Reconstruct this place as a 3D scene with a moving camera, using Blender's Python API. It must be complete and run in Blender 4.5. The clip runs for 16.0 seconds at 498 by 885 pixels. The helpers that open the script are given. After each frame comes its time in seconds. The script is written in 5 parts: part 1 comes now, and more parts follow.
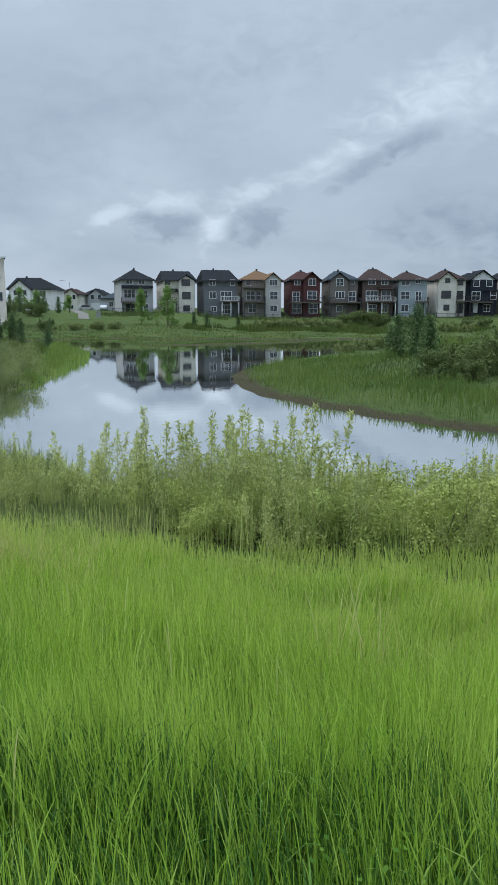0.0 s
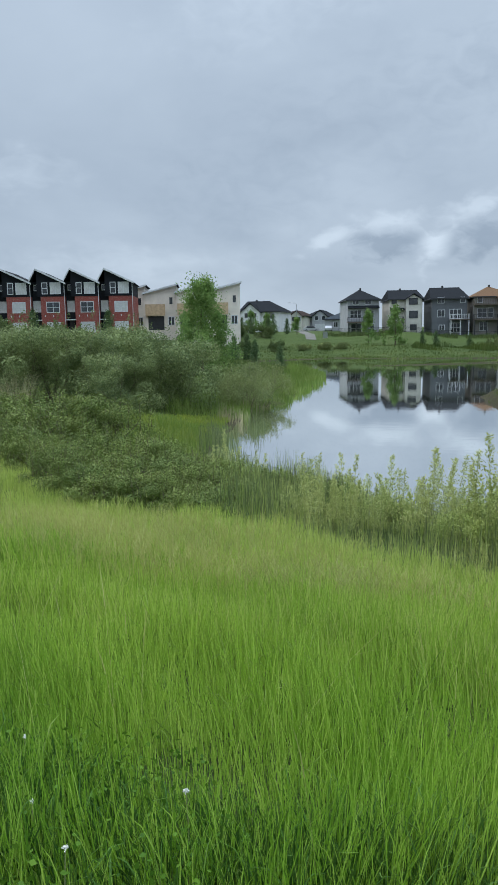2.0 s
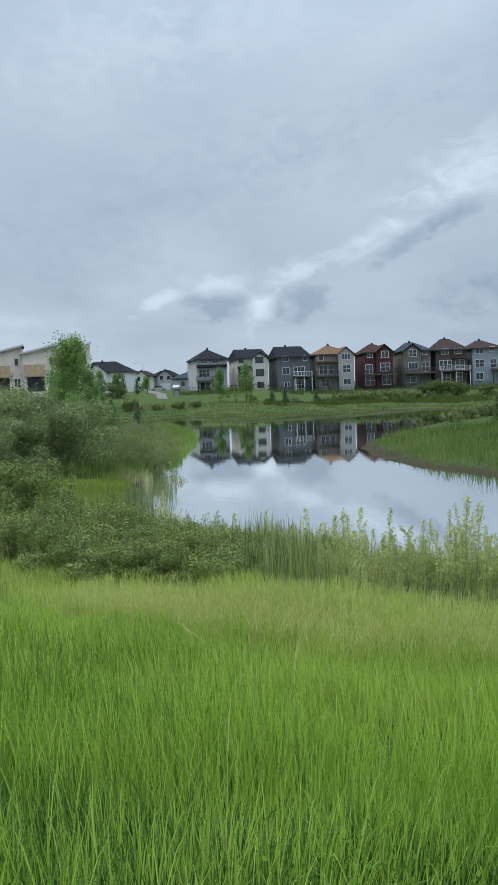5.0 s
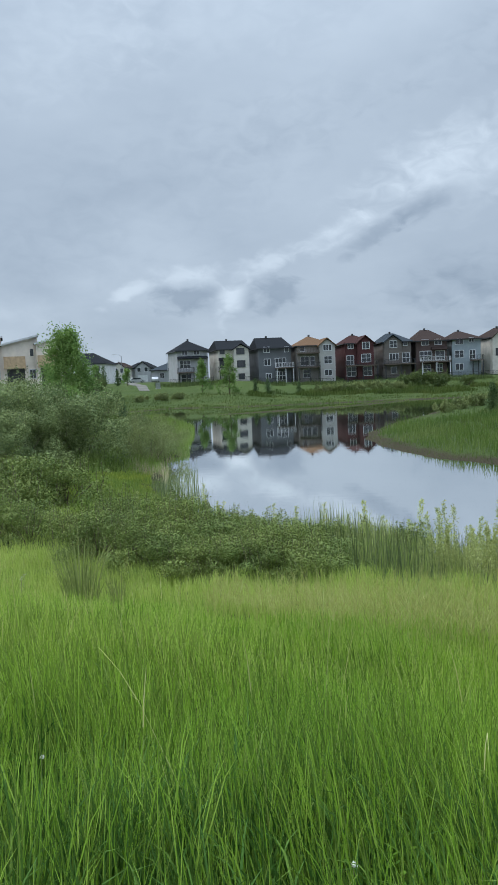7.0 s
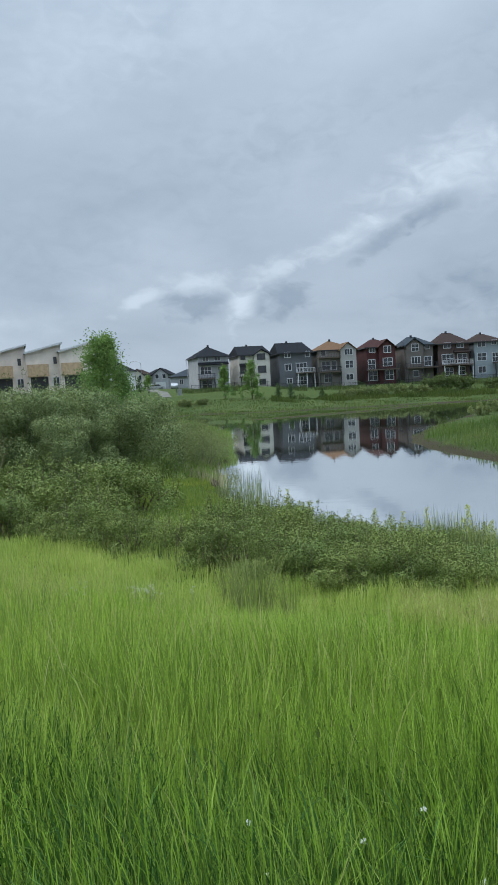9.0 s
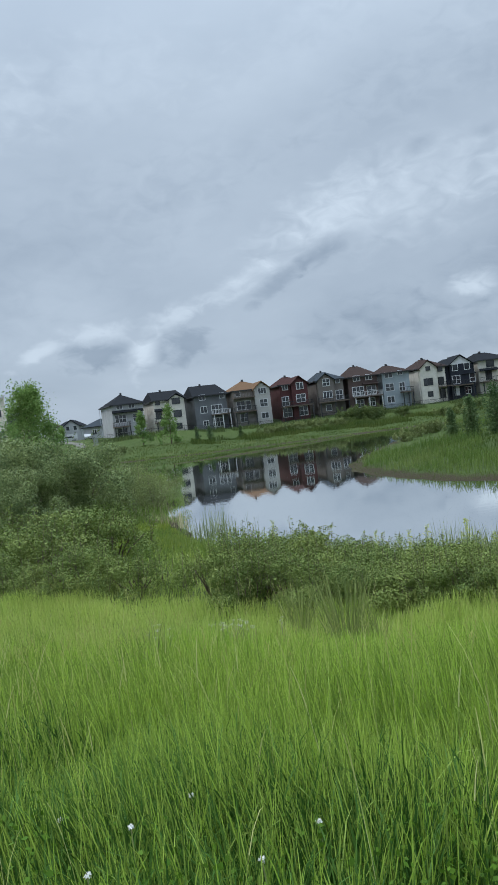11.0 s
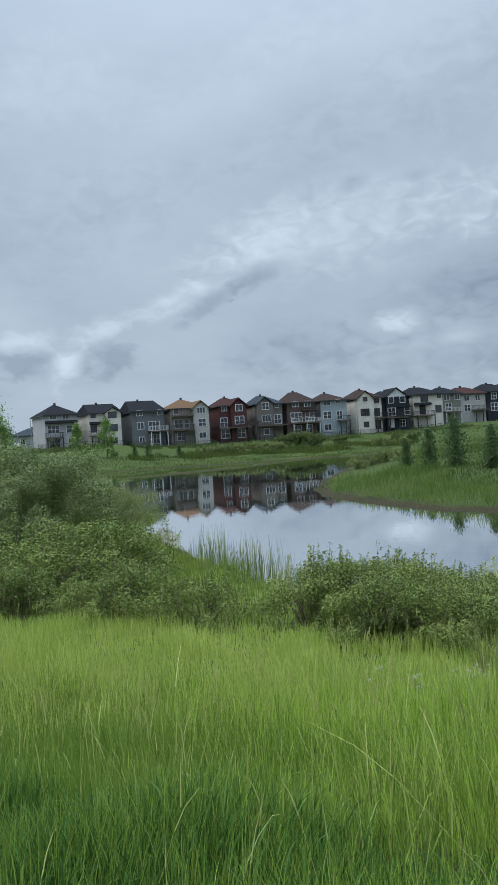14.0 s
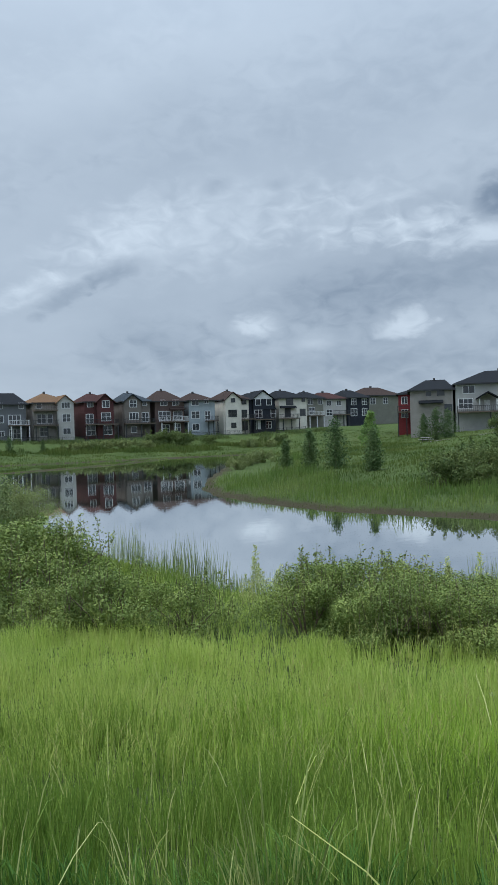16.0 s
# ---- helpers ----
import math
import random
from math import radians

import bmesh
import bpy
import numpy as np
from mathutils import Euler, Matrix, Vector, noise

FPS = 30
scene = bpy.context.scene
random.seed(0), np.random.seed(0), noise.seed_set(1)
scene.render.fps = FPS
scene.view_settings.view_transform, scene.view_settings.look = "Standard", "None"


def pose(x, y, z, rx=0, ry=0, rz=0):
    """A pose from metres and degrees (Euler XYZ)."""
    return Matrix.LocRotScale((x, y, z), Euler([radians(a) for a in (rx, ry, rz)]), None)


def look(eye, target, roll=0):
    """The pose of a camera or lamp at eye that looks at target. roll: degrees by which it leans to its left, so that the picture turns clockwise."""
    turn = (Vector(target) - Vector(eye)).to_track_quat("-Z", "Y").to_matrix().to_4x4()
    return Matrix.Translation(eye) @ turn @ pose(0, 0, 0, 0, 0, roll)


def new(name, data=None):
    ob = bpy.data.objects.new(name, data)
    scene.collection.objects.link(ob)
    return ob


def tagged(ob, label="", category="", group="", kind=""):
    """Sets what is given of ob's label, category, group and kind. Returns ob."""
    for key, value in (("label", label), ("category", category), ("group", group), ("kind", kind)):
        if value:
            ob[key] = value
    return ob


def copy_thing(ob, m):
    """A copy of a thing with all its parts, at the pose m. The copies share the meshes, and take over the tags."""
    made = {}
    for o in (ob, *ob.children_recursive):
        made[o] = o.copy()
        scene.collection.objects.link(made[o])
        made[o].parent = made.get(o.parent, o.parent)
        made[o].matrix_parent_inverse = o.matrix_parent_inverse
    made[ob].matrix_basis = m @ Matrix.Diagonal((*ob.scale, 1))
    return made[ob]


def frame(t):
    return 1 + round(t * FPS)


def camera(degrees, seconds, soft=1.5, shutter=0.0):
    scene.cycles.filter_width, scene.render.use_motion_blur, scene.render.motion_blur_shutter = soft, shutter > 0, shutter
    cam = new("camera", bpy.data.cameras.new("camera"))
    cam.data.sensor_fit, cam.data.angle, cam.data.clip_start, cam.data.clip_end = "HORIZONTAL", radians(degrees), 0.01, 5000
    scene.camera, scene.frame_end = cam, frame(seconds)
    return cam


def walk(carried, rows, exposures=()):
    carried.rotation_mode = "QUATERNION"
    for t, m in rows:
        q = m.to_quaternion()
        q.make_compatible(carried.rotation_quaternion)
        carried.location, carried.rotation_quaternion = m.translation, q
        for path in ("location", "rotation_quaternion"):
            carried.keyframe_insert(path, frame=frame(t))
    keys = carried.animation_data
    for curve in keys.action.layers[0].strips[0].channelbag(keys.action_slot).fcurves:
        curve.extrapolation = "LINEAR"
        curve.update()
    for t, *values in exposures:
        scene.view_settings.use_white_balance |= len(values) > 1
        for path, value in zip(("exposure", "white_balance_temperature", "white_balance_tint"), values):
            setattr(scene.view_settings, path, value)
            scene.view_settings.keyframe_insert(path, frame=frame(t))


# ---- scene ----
cam = camera(37.72, 16.0)
PATH = [
    (0, 0.000, -0.000, 4.600, -0.044, -10.201, -0.131),
    (0.5, -0.488, 0.067, 4.611, 4.049, -10.317, 1.861),
    (1, -1.039, 0.133, 4.628, 11.190, -7.844, 1.739),
    (1.5, -1.620, 0.159, 4.636, 15.220, -8.830, 0.984),
    (2, -2.177, 0.178, 4.641, 16.596, -8.567, 0.888),
    (2.5, -2.769, 0.167, 4.639, 17.527, -7.641, 1.165),
    (3, -3.380, 0.170, 4.636, 16.713, -6.692, 0.995),
    (3.5, -4.013, 0.177, 4.631, 13.591, -5.693, 0.637),
    (4, -4.564, 0.208, 4.626, 7.783, -4.479, 1.578),
    (6.5, -7.513, 0.584, 4.649, 2.313, -4.243, 2.139),
    (7, -8.079, 0.703, 4.666, 1.502, -5.015, 2.323),
    (7.5, -8.639, 0.828, 4.682, 0.558, -4.540, 3.191),
    (8, -9.244, 0.965, 4.692, 1.641, -4.033, 3.334),
    (8.5, -9.834, 1.128, 4.691, 2.776, -4.879, 2.624),
    (11, -12.575, 1.957, 4.453, -4.934, -1.699, 6.948),
    (11.5, -13.087, 2.267, 4.455, -8.645, -2.330, 5.600),
    (12, -13.624, 2.610, 4.473, -10.541, -2.184, 4.730),
    (12.5, -14.184, 2.953, 4.489, -11.196, -2.058, 5.110),
    (13, -14.706, 3.302, 4.502, -10.716, -1.777, 5.591),
    (13.5, -15.285, 3.655, 4.513, -10.010, -1.039, 5.044),
    (14, -15.856, 3.993, 4.517, -11.072, -0.531, 3.414),
    (14.5, -16.437, 4.350, 4.524, -13.792, -0.181, 1.357),
    (15, -16.975, 4.726, 4.532, -17.106, -0.160, 0.809),
    (15.5, -17.519, 5.147, 4.537, -18.775, -0.143, 1.468),
    (16, -18.031, 5.573, 4.533, -22.298, -1.047, 1.714),
]
walk(cam, [(t, pose(x, y, z, 90 + pitch, roll, yaw)) for t, x, y, z, yaw, pitch, roll in PATH],
     exposures=[(0.0, 0.44), (0.5, 0.52), (1.0, 0.47), (2.0, 0.45), (2.5, 0.5), (3.5, 0.46), (4.0, 0.5), (8.5, 0.43), (12.0, 0.4), (16.0, 0.4)])

# cloud banks: azimuth, elevation, slope, half length, half width in degrees, how much lighter or darker, softness of the edge
BANKS = [(-10.4, 6.9, 22, 2.0, 0.55, 0.42, 0.7), (-6.0, 8.1, -4, 2.6, 0.7, 0.40, 0.7), (-0.2, 8.7, 22, 2.6, 0.75, 0.42, 0.8), (5.6, 10.6, 24, 3.2, 0.8, 0.36, 0.9),
         (13.0, 15.0, 28, 5.5, 1.6, 0.30, 1.2), (17.6, 15.5, 15, 9.0, 2.6, 0.28, 1.4), (23.0, 14.8, 2, 8.0, 2.2, 0.22, 1.6),
         (-6.3, 6.4, 4, 2.5, 1.25, -0.36, 0.45), (0.9, 6.4, 14, 2.3, 1.3, -0.36, 0.45), (-2.7, 6.0, 60, 1.5, 0.95, 0.62, 0.8),
         (8.4, 10.4, 25, 2.6, 0.85, -0.30, 0.6), (12.4, 12.2, 22, 2.6, 0.95, -0.34, 0.6), (5.6, 7.0, 6, 5.0, 1.6, 0.06, 1.4), (15.6, 6.6, 5, 5.0, 1.7, -0.20, 1.2),
         (22.9, 8.1, 12, 1.9, 0.9, 0.56, 0.5), (27.6, 6.6, 10, 1.7, 0.7, 0.30, 0.7), (34.7, 7.8, 8, 2.2, 1.0, 0.66, 0.5), (36.0, 10.4, 4, 7.0, 1.8, -0.38, 2.2),
         (28.3, 9.9, 4, 5.0, 1.4, -0.30, 2.2), (31.0, 4.3, 0, 13.0, 2.4, -0.48, 1.8), (35.0, 14.7, 8, 4.2, 0.9, 0.52, 0.9), (40.4, 13.6, 2, 4.0, 1.0, 0.66, 0.8), (36.0, 18.0, 6, 8.0, 2.6, 0.30, 1.6),
         (41.6, 16.3, 15, 2.0, 1.5, -0.62, 0.7), (20.3, 18.3, 8, 1.1, 0.5, -0.22, 0.9), (25.0, 18.4, 8, 1.0, 0.45, -0.18, 0.9), (29.5, 16.0, 8, 5.0, 1.3, 0.18, 1.2),
         (29.0, 23.4, 12, 11.0, 3.6, -0.24, 1.4), (7.0, 20.6, 22, 9.0, 2.2, -0.14, 1.4), (12.6, 25.6, 20, 7.0, 2.4, 0.18, 1.4), (-7.5, 14.8, 14, 10.0, 4.0, -0.16, 1.5),
         (-15.0, 23.5, 15, 6.0, 3.0, 0.22, 1.5), (-4.0, 25.0, 8, 6.0, 2.4, 0.18, 1.5), (-17.4, 8.0, 0, 6.0, 2.6, -0.10, 1.5), (-34.0, 11.6, 0, 3.5, 1.4, 0.28, 1.2), (-25.0, 5.4, 0, 8.0, 1.0, 0.26, 1.2)]
SKY_DARK, SKY_LIGHT, ZENITH = (0.139, 0.193, 0.272), (0.534, 0.626, 0.727), 7.0

# ---- world and sun: overcast sky with broken cloud ----
SUN_AZ, SUN_EL = radians(-60), radians(55)
world = bpy.data.worlds.new("overcast_sky")
scene.world = world
world.use_nodes = True
wn, wl = world.node_tree.nodes, world.node_tree.links
wn.clear()


def wmath(op, a, b=None, c=None, clamp=False):
    n = wn.new("ShaderNodeMath")
    n.operation, n.use_clamp = op, clamp
    for i, v in enumerate((a, b, c)):
        if v is None:
            continue
        if isinstance(v, (int, float)):
            n.inputs[i].default_value = v
        else:
            wl.new(v, n.inputs[i])
    return n.outputs[0]


def wmix(fac, a, b):
    n = wn.new("ShaderNodeMix")
    n.data_type = "RGBA"
    for sock, v in ((n.inputs["Factor"], fac), (n.inputs[6], a), (n.inputs[7], b)):
        if isinstance(v, (int, float)):
            sock.default_value = v
        elif isinstance(v, tuple):
            sock.default_value = (*v, 1)
        else:
            wl.new(v, sock)
    return n.outputs[2]


def wnoise(vec, scale, detail=6, rough=0.55, distortion=0.0):
    n = wn.new("ShaderNodeTexNoise")
    wl.new(vec, n.inputs["Vector"])
    n.inputs["Scale"].default_value, n.inputs["Detail"].default_value = scale, detail
    n.inputs["Roughness"].default_value, n.inputs["Distortion"].default_value = rough, distortion
    return n.outputs["Fac"]


coord = wn.new("ShaderNodeTexCoord")
sep = wn.new("ShaderNodeSeparateXYZ")
wl.new(coord.outputs["Generated"], sep.inputs[0])
dx, dy, dz = sep.outputs
up = wmath("MAXIMUM", dz, 0.0)
az = wmath("MULTIPLY", wmath("ARCTAN2", dx, dy), 180 / math.pi)
el = wmath("MULTIPLY", wmath("ARCSINE", up), 180 / math.pi)
# cloud layer seen from below
flat = wn.new("ShaderNodeCombineXYZ")
lift = wmath("ADD", up, 0.30)
wl.new(wmath("DIVIDE", dx, lift), flat.inputs[0])
wl.new(wmath("DIVIDE", dy, lift), flat.inputs[1])
big = wnoise(flat.outputs[0], 0.9, 5, 0.5, 0.3)
fine = wnoise(flat.outputs[0], 2.6, 5, 0.5, 0.4)
polar = wn.new("ShaderNodeCombineXYZ")
wl.new(wmath("MULTIPLY", az, 0.12), polar.inputs[0])
wl.new(wmath("MULTIPLY", el, 0.22), polar.inputs[1])
wob = wnoise(polar.outputs[0], 1.6, 6, 0.6)


lump = wnoise(polar.outputs[0], 4.2, 4, 0.5, 0.6)


def bank(a0, e0, angle, length, width, amount, soft):
    """A cloud bank at azimuth a0 and elevation e0 in degrees, lying at an angle, with a billowing edge."""
    c, s = math.cos(radians(angle)), math.sin(radians(angle))
    u = wmath("SUBTRACT", az, a0)
    v = wmath("ADD", wmath("SUBTRACT", el, e0), wmath("MULTIPLY", wmath("SUBTRACT", wob, 0.5), 2.2))
    p = wmath("DIVIDE", wmath("ADD", wmath("MULTIPLY", u, c), wmath("MULTIPLY", v, s)), length)
    q = wmath("DIVIDE", wmath("SUBTRACT", wmath("MULTIPLY", v, c), wmath("MULTIPLY", u, s)), width)
    r = wmath("SQRT", wmath("ADD", wmath("MULTIPLY", p, p), wmath("MULTIPLY", q, q)))
    edge = wmath("ADD", wmath("SUBTRACT", 1.12 + 0.5 * soft, r), wmath("MULTIPLY", wmath("SUBTRACT", lump, 0.5), 2.4))
    g = wmath("DIVIDE", edge, 0.35 + 1.5 * soft, clamp=True)
    g = wmath("MULTIPLY", wmath("MULTIPLY", g, g), wmath("MULTIPLY_ADD", g, -2.0, 3.0))
    return wmath("MULTIPLY", g, amount * 0.68)


tone = wmath("ADD", wmath("MULTIPLY", wmath("SUBTRACT", big, 0.5), 0.7), wmath("MULTIPLY", wmath("SUBTRACT", fine, 0.5), 0.2))
for row in BANKS:
    tone = wmath("ADD", tone, bank(*row))
t01 = wmath("MULTIPLY_ADD", tone, 1.0, 0.5, clamp=True)
cloud = wmix(t01, SKY_DARK, SKY_LIGHT)
# an overcast dome is brighter overhead than at the horizon
rise = wmath("MULTIPLY_ADD", wmath("POWER", up, 5.0), ZENITH, 1.0)
vm = wn.new("ShaderNodeVectorMath")
vm.operation = "SCALE"
wl.new(cloud, vm.inputs[0])
wl.new(rise, vm.inputs["Scale"])
skytex = wn.new("ShaderNodeTexSky")
skytex.sky_type, skytex.sun_disc = "NISHITA", False
skytex.sun_elevation, skytex.sun_rotation = SUN_EL, SUN_AZ
clear_bg = wn.new("ShaderNodeBackground")
clear_bg.inputs["Strength"].default_value = 0.05
wl.new(skytex.outputs[0], clear_bg.inputs["Color"])
cloud_bg = wn.new("ShaderNodeBackground")
cloud_bg.inputs["Strength"].default_value = 1.0
wl.new(vm.outputs[0], cloud_bg.inputs["Color"])
mixbg = wn.new("ShaderNodeMixShader")
mixbg.inputs[0].default_value = 0.93
wl.new(clear_bg.outputs[0], mixbg.inputs[1])
wl.new(cloud_bg.outputs[0], mixbg.inputs[2])
wout = wn.new("ShaderNodeOutputWorld")
wl.new(mixbg.outputs[0], wout.inputs[0])

sun = new("sun", bpy.data.lights.new("sun", "SUN"))
sun.data.energy, sun.data.angle, sun.data.color = 1.5, radians(40), (1.0, 0.97, 0.92)
sun.matrix_world = look((60 * math.sin(SUN_AZ), 60 * math.cos(SUN_AZ), 60 * math.tan(SUN_EL)), (0, 0, 0))


# ---- materials ----
class Mat:
    def __init__(self, name, rough=0.8, spec=0.3):
        self.m = bpy.data.materials.new(name)
        self.m.use_nodes = True
        self.n, self.l = self.m.node_tree.nodes, self.m.node_tree.links
        self.b = self.n["Principled BSDF"]
        self.b.inputs["Roughness"].default_value = rough
        self.b.inputs["Specular IOR Level"].default_value = spec

    def coords(self, scale=(1, 1, 1), obj=True):
        tc, mp = self.n.new("ShaderNodeTexCoord"), self.n.new("ShaderNodeMapping")
        self.l.new(tc.outputs["Object" if obj else "Generated"], mp.inputs[0])
        mp.inputs["Scale"].default_value = scale
        return mp.outputs[0]

    def noise(self, scale, detail=4, vec=None, rough=0.55):
        n = self.n.new("ShaderNodeTexNoise")
        n.inputs["Scale"].default_value, n.inputs["Detail"].default_value, n.inputs["Roughness"].default_value = scale, detail, rough
        self.l.new(vec if vec is not None else self.coords(), n.inputs["Vector"])
        return n.outputs["Fac"]

    def ramp(self, fac, stops):
        r = self.n.new("ShaderNodeValToRGB")
        e = r.color_ramp.elements
        while len(e) < len(stops):
            e.new(0.5)
        for el_, (p, c) in zip(e, stops):
            el_.position, el_.color = p, (*c, 1)
        self.l.new(fac, r.inputs[0])
        return r.outputs[0]

    def mix(self, fac, a, b, blend="MIX"):
        n = self.n.new("ShaderNodeMix")
        n.data_type, n.blend_type = "RGBA", blend
        for sock, v in ((n.inputs["Factor"], fac), (n.inputs[6], a), (n.inputs[7], b)):
            if isinstance(v, (int, float)):
                sock.default_value = v
            elif isinstance(v, tuple):
                sock.default_value = (*v, 1)
            else:
                self.l.new(v, sock)
        return n.outputs[2]

    def color(self, out):
        self.l.new(out, self.b.inputs["Base Color"])
        return self

    def bump(self, height, strength=0.3, distance=0.02):
        n = self.n.new("ShaderNodeBump")
        n.inputs["Strength"].default_value, n.inputs["Distance"].default_value = strength, distance
        self.l.new(height, n.inputs["Height"])
        self.l.new(n.outputs[0], self.b.inputs["Normal"])
        return self

    def island(self):
        return self.n.new("ShaderNodeNewGeometry").outputs["Random Per Island"]


def scaled(c, k):
    return tuple(min(1.0, v * k) for v in c)


def foliage(name, dark, mid, light, patch=0.35, patch_scale=0.35, translucent=0.35, rough=0.55, olive=None):
    """Leaves and blades: each leaf its own tone, drifting in patches."""
    w = Mat(name, rough, 0.1)
    leaf = w.ramp(w.island(), [(0.0, dark), (0.5, mid), (1.0, light)])
    geo = w.n.new("ShaderNodeNewGeometry")
    drift = w.noise(patch_scale, 3, geo.outputs["Position"])
    tint = w.ramp(drift, [(0.36, (mid[0] * 0.62, mid[1] * 0.74, mid[2] * 1.0)), (0.5, mid), (0.64, light)])
    col = w.mix(patch, leaf, tint)
    if olive:
        # broad drifts of riper, yellower growth
        ripe = w.ramp(w.noise(0.13, 3, geo.outputs["Position"]), [(0.36, (0, 0, 0)), (0.62, (0.8, 0.8, 0.8))])
        col = w.mix(ripe, col, w.mix(0.5, leaf, olive))
    w.color(col)
    tr = w.n.new("ShaderNodeBsdfTranslucent")
    w.l.new(col, tr.inputs["Color"])
    mx = w.n.new("ShaderNodeMixShader")
    mx.inputs[0].default_value = translucent
    w.l.new(w.b.outputs[0], mx.inputs[1])
    w.l.new(tr.outputs[0], mx.inputs[2])
    w.l.new(mx.outputs[0], w.n["Material Output"].inputs[0])
    return w.m


def siding(name, col, lap=0.2):
    """Horizontal lap siding with faint weathering."""
    w = Mat(name, 0.7, 0.12)
    v = w.coords()
    wave = w.n.new("ShaderNodeTexWave")
    wave.wave_type, wave.bands_direction, wave.wave_profile = "BANDS", "Z", "SAW"
    wave.inputs["Scale"].default_value = 0.314 / lap
    w.l.new(v, wave.inputs["Vector"])
    grime = w.noise(0.7, 5, v)
    base = w.ramp(grime, [(0.3, scaled(col, 0.85)), (0.7, scaled(col, 1.08))])
    w.color(w.mix(0.12, base, wave.outputs["Color"], "MULTIPLY"))
    w.bump(wave.outputs["Fac"], 0.5, 0.02)
    return w.m


def shingles(name, col):
    w = Mat(name, 0.95, 0.05)
    v = w.coords()
    br = w.n.new("ShaderNodeTexBrick")
    br.inputs["Scale"].default_value = 3.0
    br.inputs["Color1"].default_value = (*scaled(col, 0.8), 1)
    br.inputs["Color2"].default_value = (*scaled(col, 1.15), 1)
    br.inputs["Mortar"].default_value = (*scaled(col, 0.6), 1)
    w.l.new(v, br.inputs["Vector"])
    w.color(w.mix(w.noise(1.2, 4, v), br.outputs["Color"], scaled(col, 0.9)))
    return w.m


def plain(name, col, rough=0.6, spec=0.3, metallic=0.0, vary=0.15, scale=3.0):
    w = Mat(name, rough, spec)
    w.b.inputs["Metallic"].default_value = metallic
    n = w.noise(scale, 5)
    w.color(w.ramp(n, [(0.3, scaled(col, 1 - vary)), (0.7, scaled(col, 1 + vary))]))
    return w.m


def brickwork(name):
    w = Mat(name, 0.85, 0.2)
    tc = w.coords()
    sp = w.n.new("ShaderNodeSeparateXYZ")
    w.l.new(tc, sp.inputs[0])
    ad = w.n.new("ShaderNodeMath")
    w.l.new(sp.outputs[0], ad.inputs[0])
    w.l.new(sp.outputs[1], ad.inputs[1])
    cb = w.n.new("ShaderNodeCombineXYZ")
    w.l.new(ad.outputs[0], cb.inputs[0])
    w.l.new(sp.outputs[2], cb.inputs[1])
    br = w.n.new("ShaderNodeTexBrick")
    br.inputs["Scale"].default_value, br.inputs["Mortar Size"].default_value = 4.2, 0.012
    br.inputs["Color1"].default_value, br.inputs["Color2"].default_value = (0.23, 0.055, 0.045, 1), (0.32, 0.085, 0.065, 1)
    br.inputs["Mortar"].default_value = (0.3, 0.2, 0.17, 1)
    w.l.new(cb.outputs[0], br.inputs["Vector"])
    w.color(br.outputs["Color"])
    return w.m


GLASS = Mat("window_glass", 0.06, 0.6)
GLASS.color(GLASS.ramp(GLASS.noise(0.8), [(0.3, (0.02, 0.025, 0.03)), (0.7, (0.06, 0.065, 0.07))]))
GLASS = GLASS.m
BLIND = plain("drawn_blind", (0.55, 0.55, 0.53), 0.5, 0.5)
WHITE = plain("white_trim", (0.62, 0.63, 0.64), 0.5)
DARK = plain("dark_trim", (0.035, 0.037, 0.04), 0.5)
TIMBER = plain("weathered_timber", (0.12, 0.095, 0.075), 0.8)
BARK = plain("bark", (0.13, 0.10, 0.075), 0.9, 0.15, 0, 0.35, 9)
CONCRETE = plain("concrete", (0.38, 0.37, 0.35), 0.85)

# ---- land and water ----
SHORE = [(14, 25), (8.5, 28.5), (5.4, 32), (3.0, 36.2), (0.6, 40.5), (-0.9, 47), (-1.4, 53), (0.2, 60), (4.6, 71), (14.5, 92), (26, 110), (33, 125),
         (20, 124.5), (9.8, 124), (-3, 123), (-14, 122), (-24, 126), (-33, 116), (-37, 105), (-27, 96), (-18, 82), (-15.5, 70), (-14.6, 56),
         (-13.4, 46), (-15.0, 42), (-13.6, 36.6), (-12.8, 32), (-11.8, 28), (-10.9, 24.6), (-9, 21.8), (-6.5, 19.2), (-3.5, 17.4), (1, 16.4), (6, 16.8), (11, 19)]
SPIT = [(14, 122), (6, 112), (-1, 106), (-7, 102), (-14, 98.5)]


def segs(x, y, pts, closed=True):
    """Distance to a line of points, and whether inside when closed."""
    d2 = np.full(np.shape(x), 1e12)
    inside = np.zeros(np.shape(x), bool)
    n = len(pts)
    for i in range(n if closed else n - 1):
        (ax, ay), (bx, by) = pts[i], pts[(i + 1) % n]
        ex, ey = bx - ax, by - ay
        u = np.clip(((x - ax) * ex + (y - ay) * ey) / (ex * ex + ey * ey), 0, 1)
        d2 = np.minimum(d2, (x - ax - u * ex) ** 2 + (y - ay - u * ey) ** 2)
        if closed:
            cross = ((ay > y) != (by > y))
            with np.errstate(divide="ignore", invalid="ignore"):
                xi = ax + (y - ay) * ex / (ey if ey else 1e-9)
            inside ^= cross & (x < xi)
    return np.sqrt(d2), inside


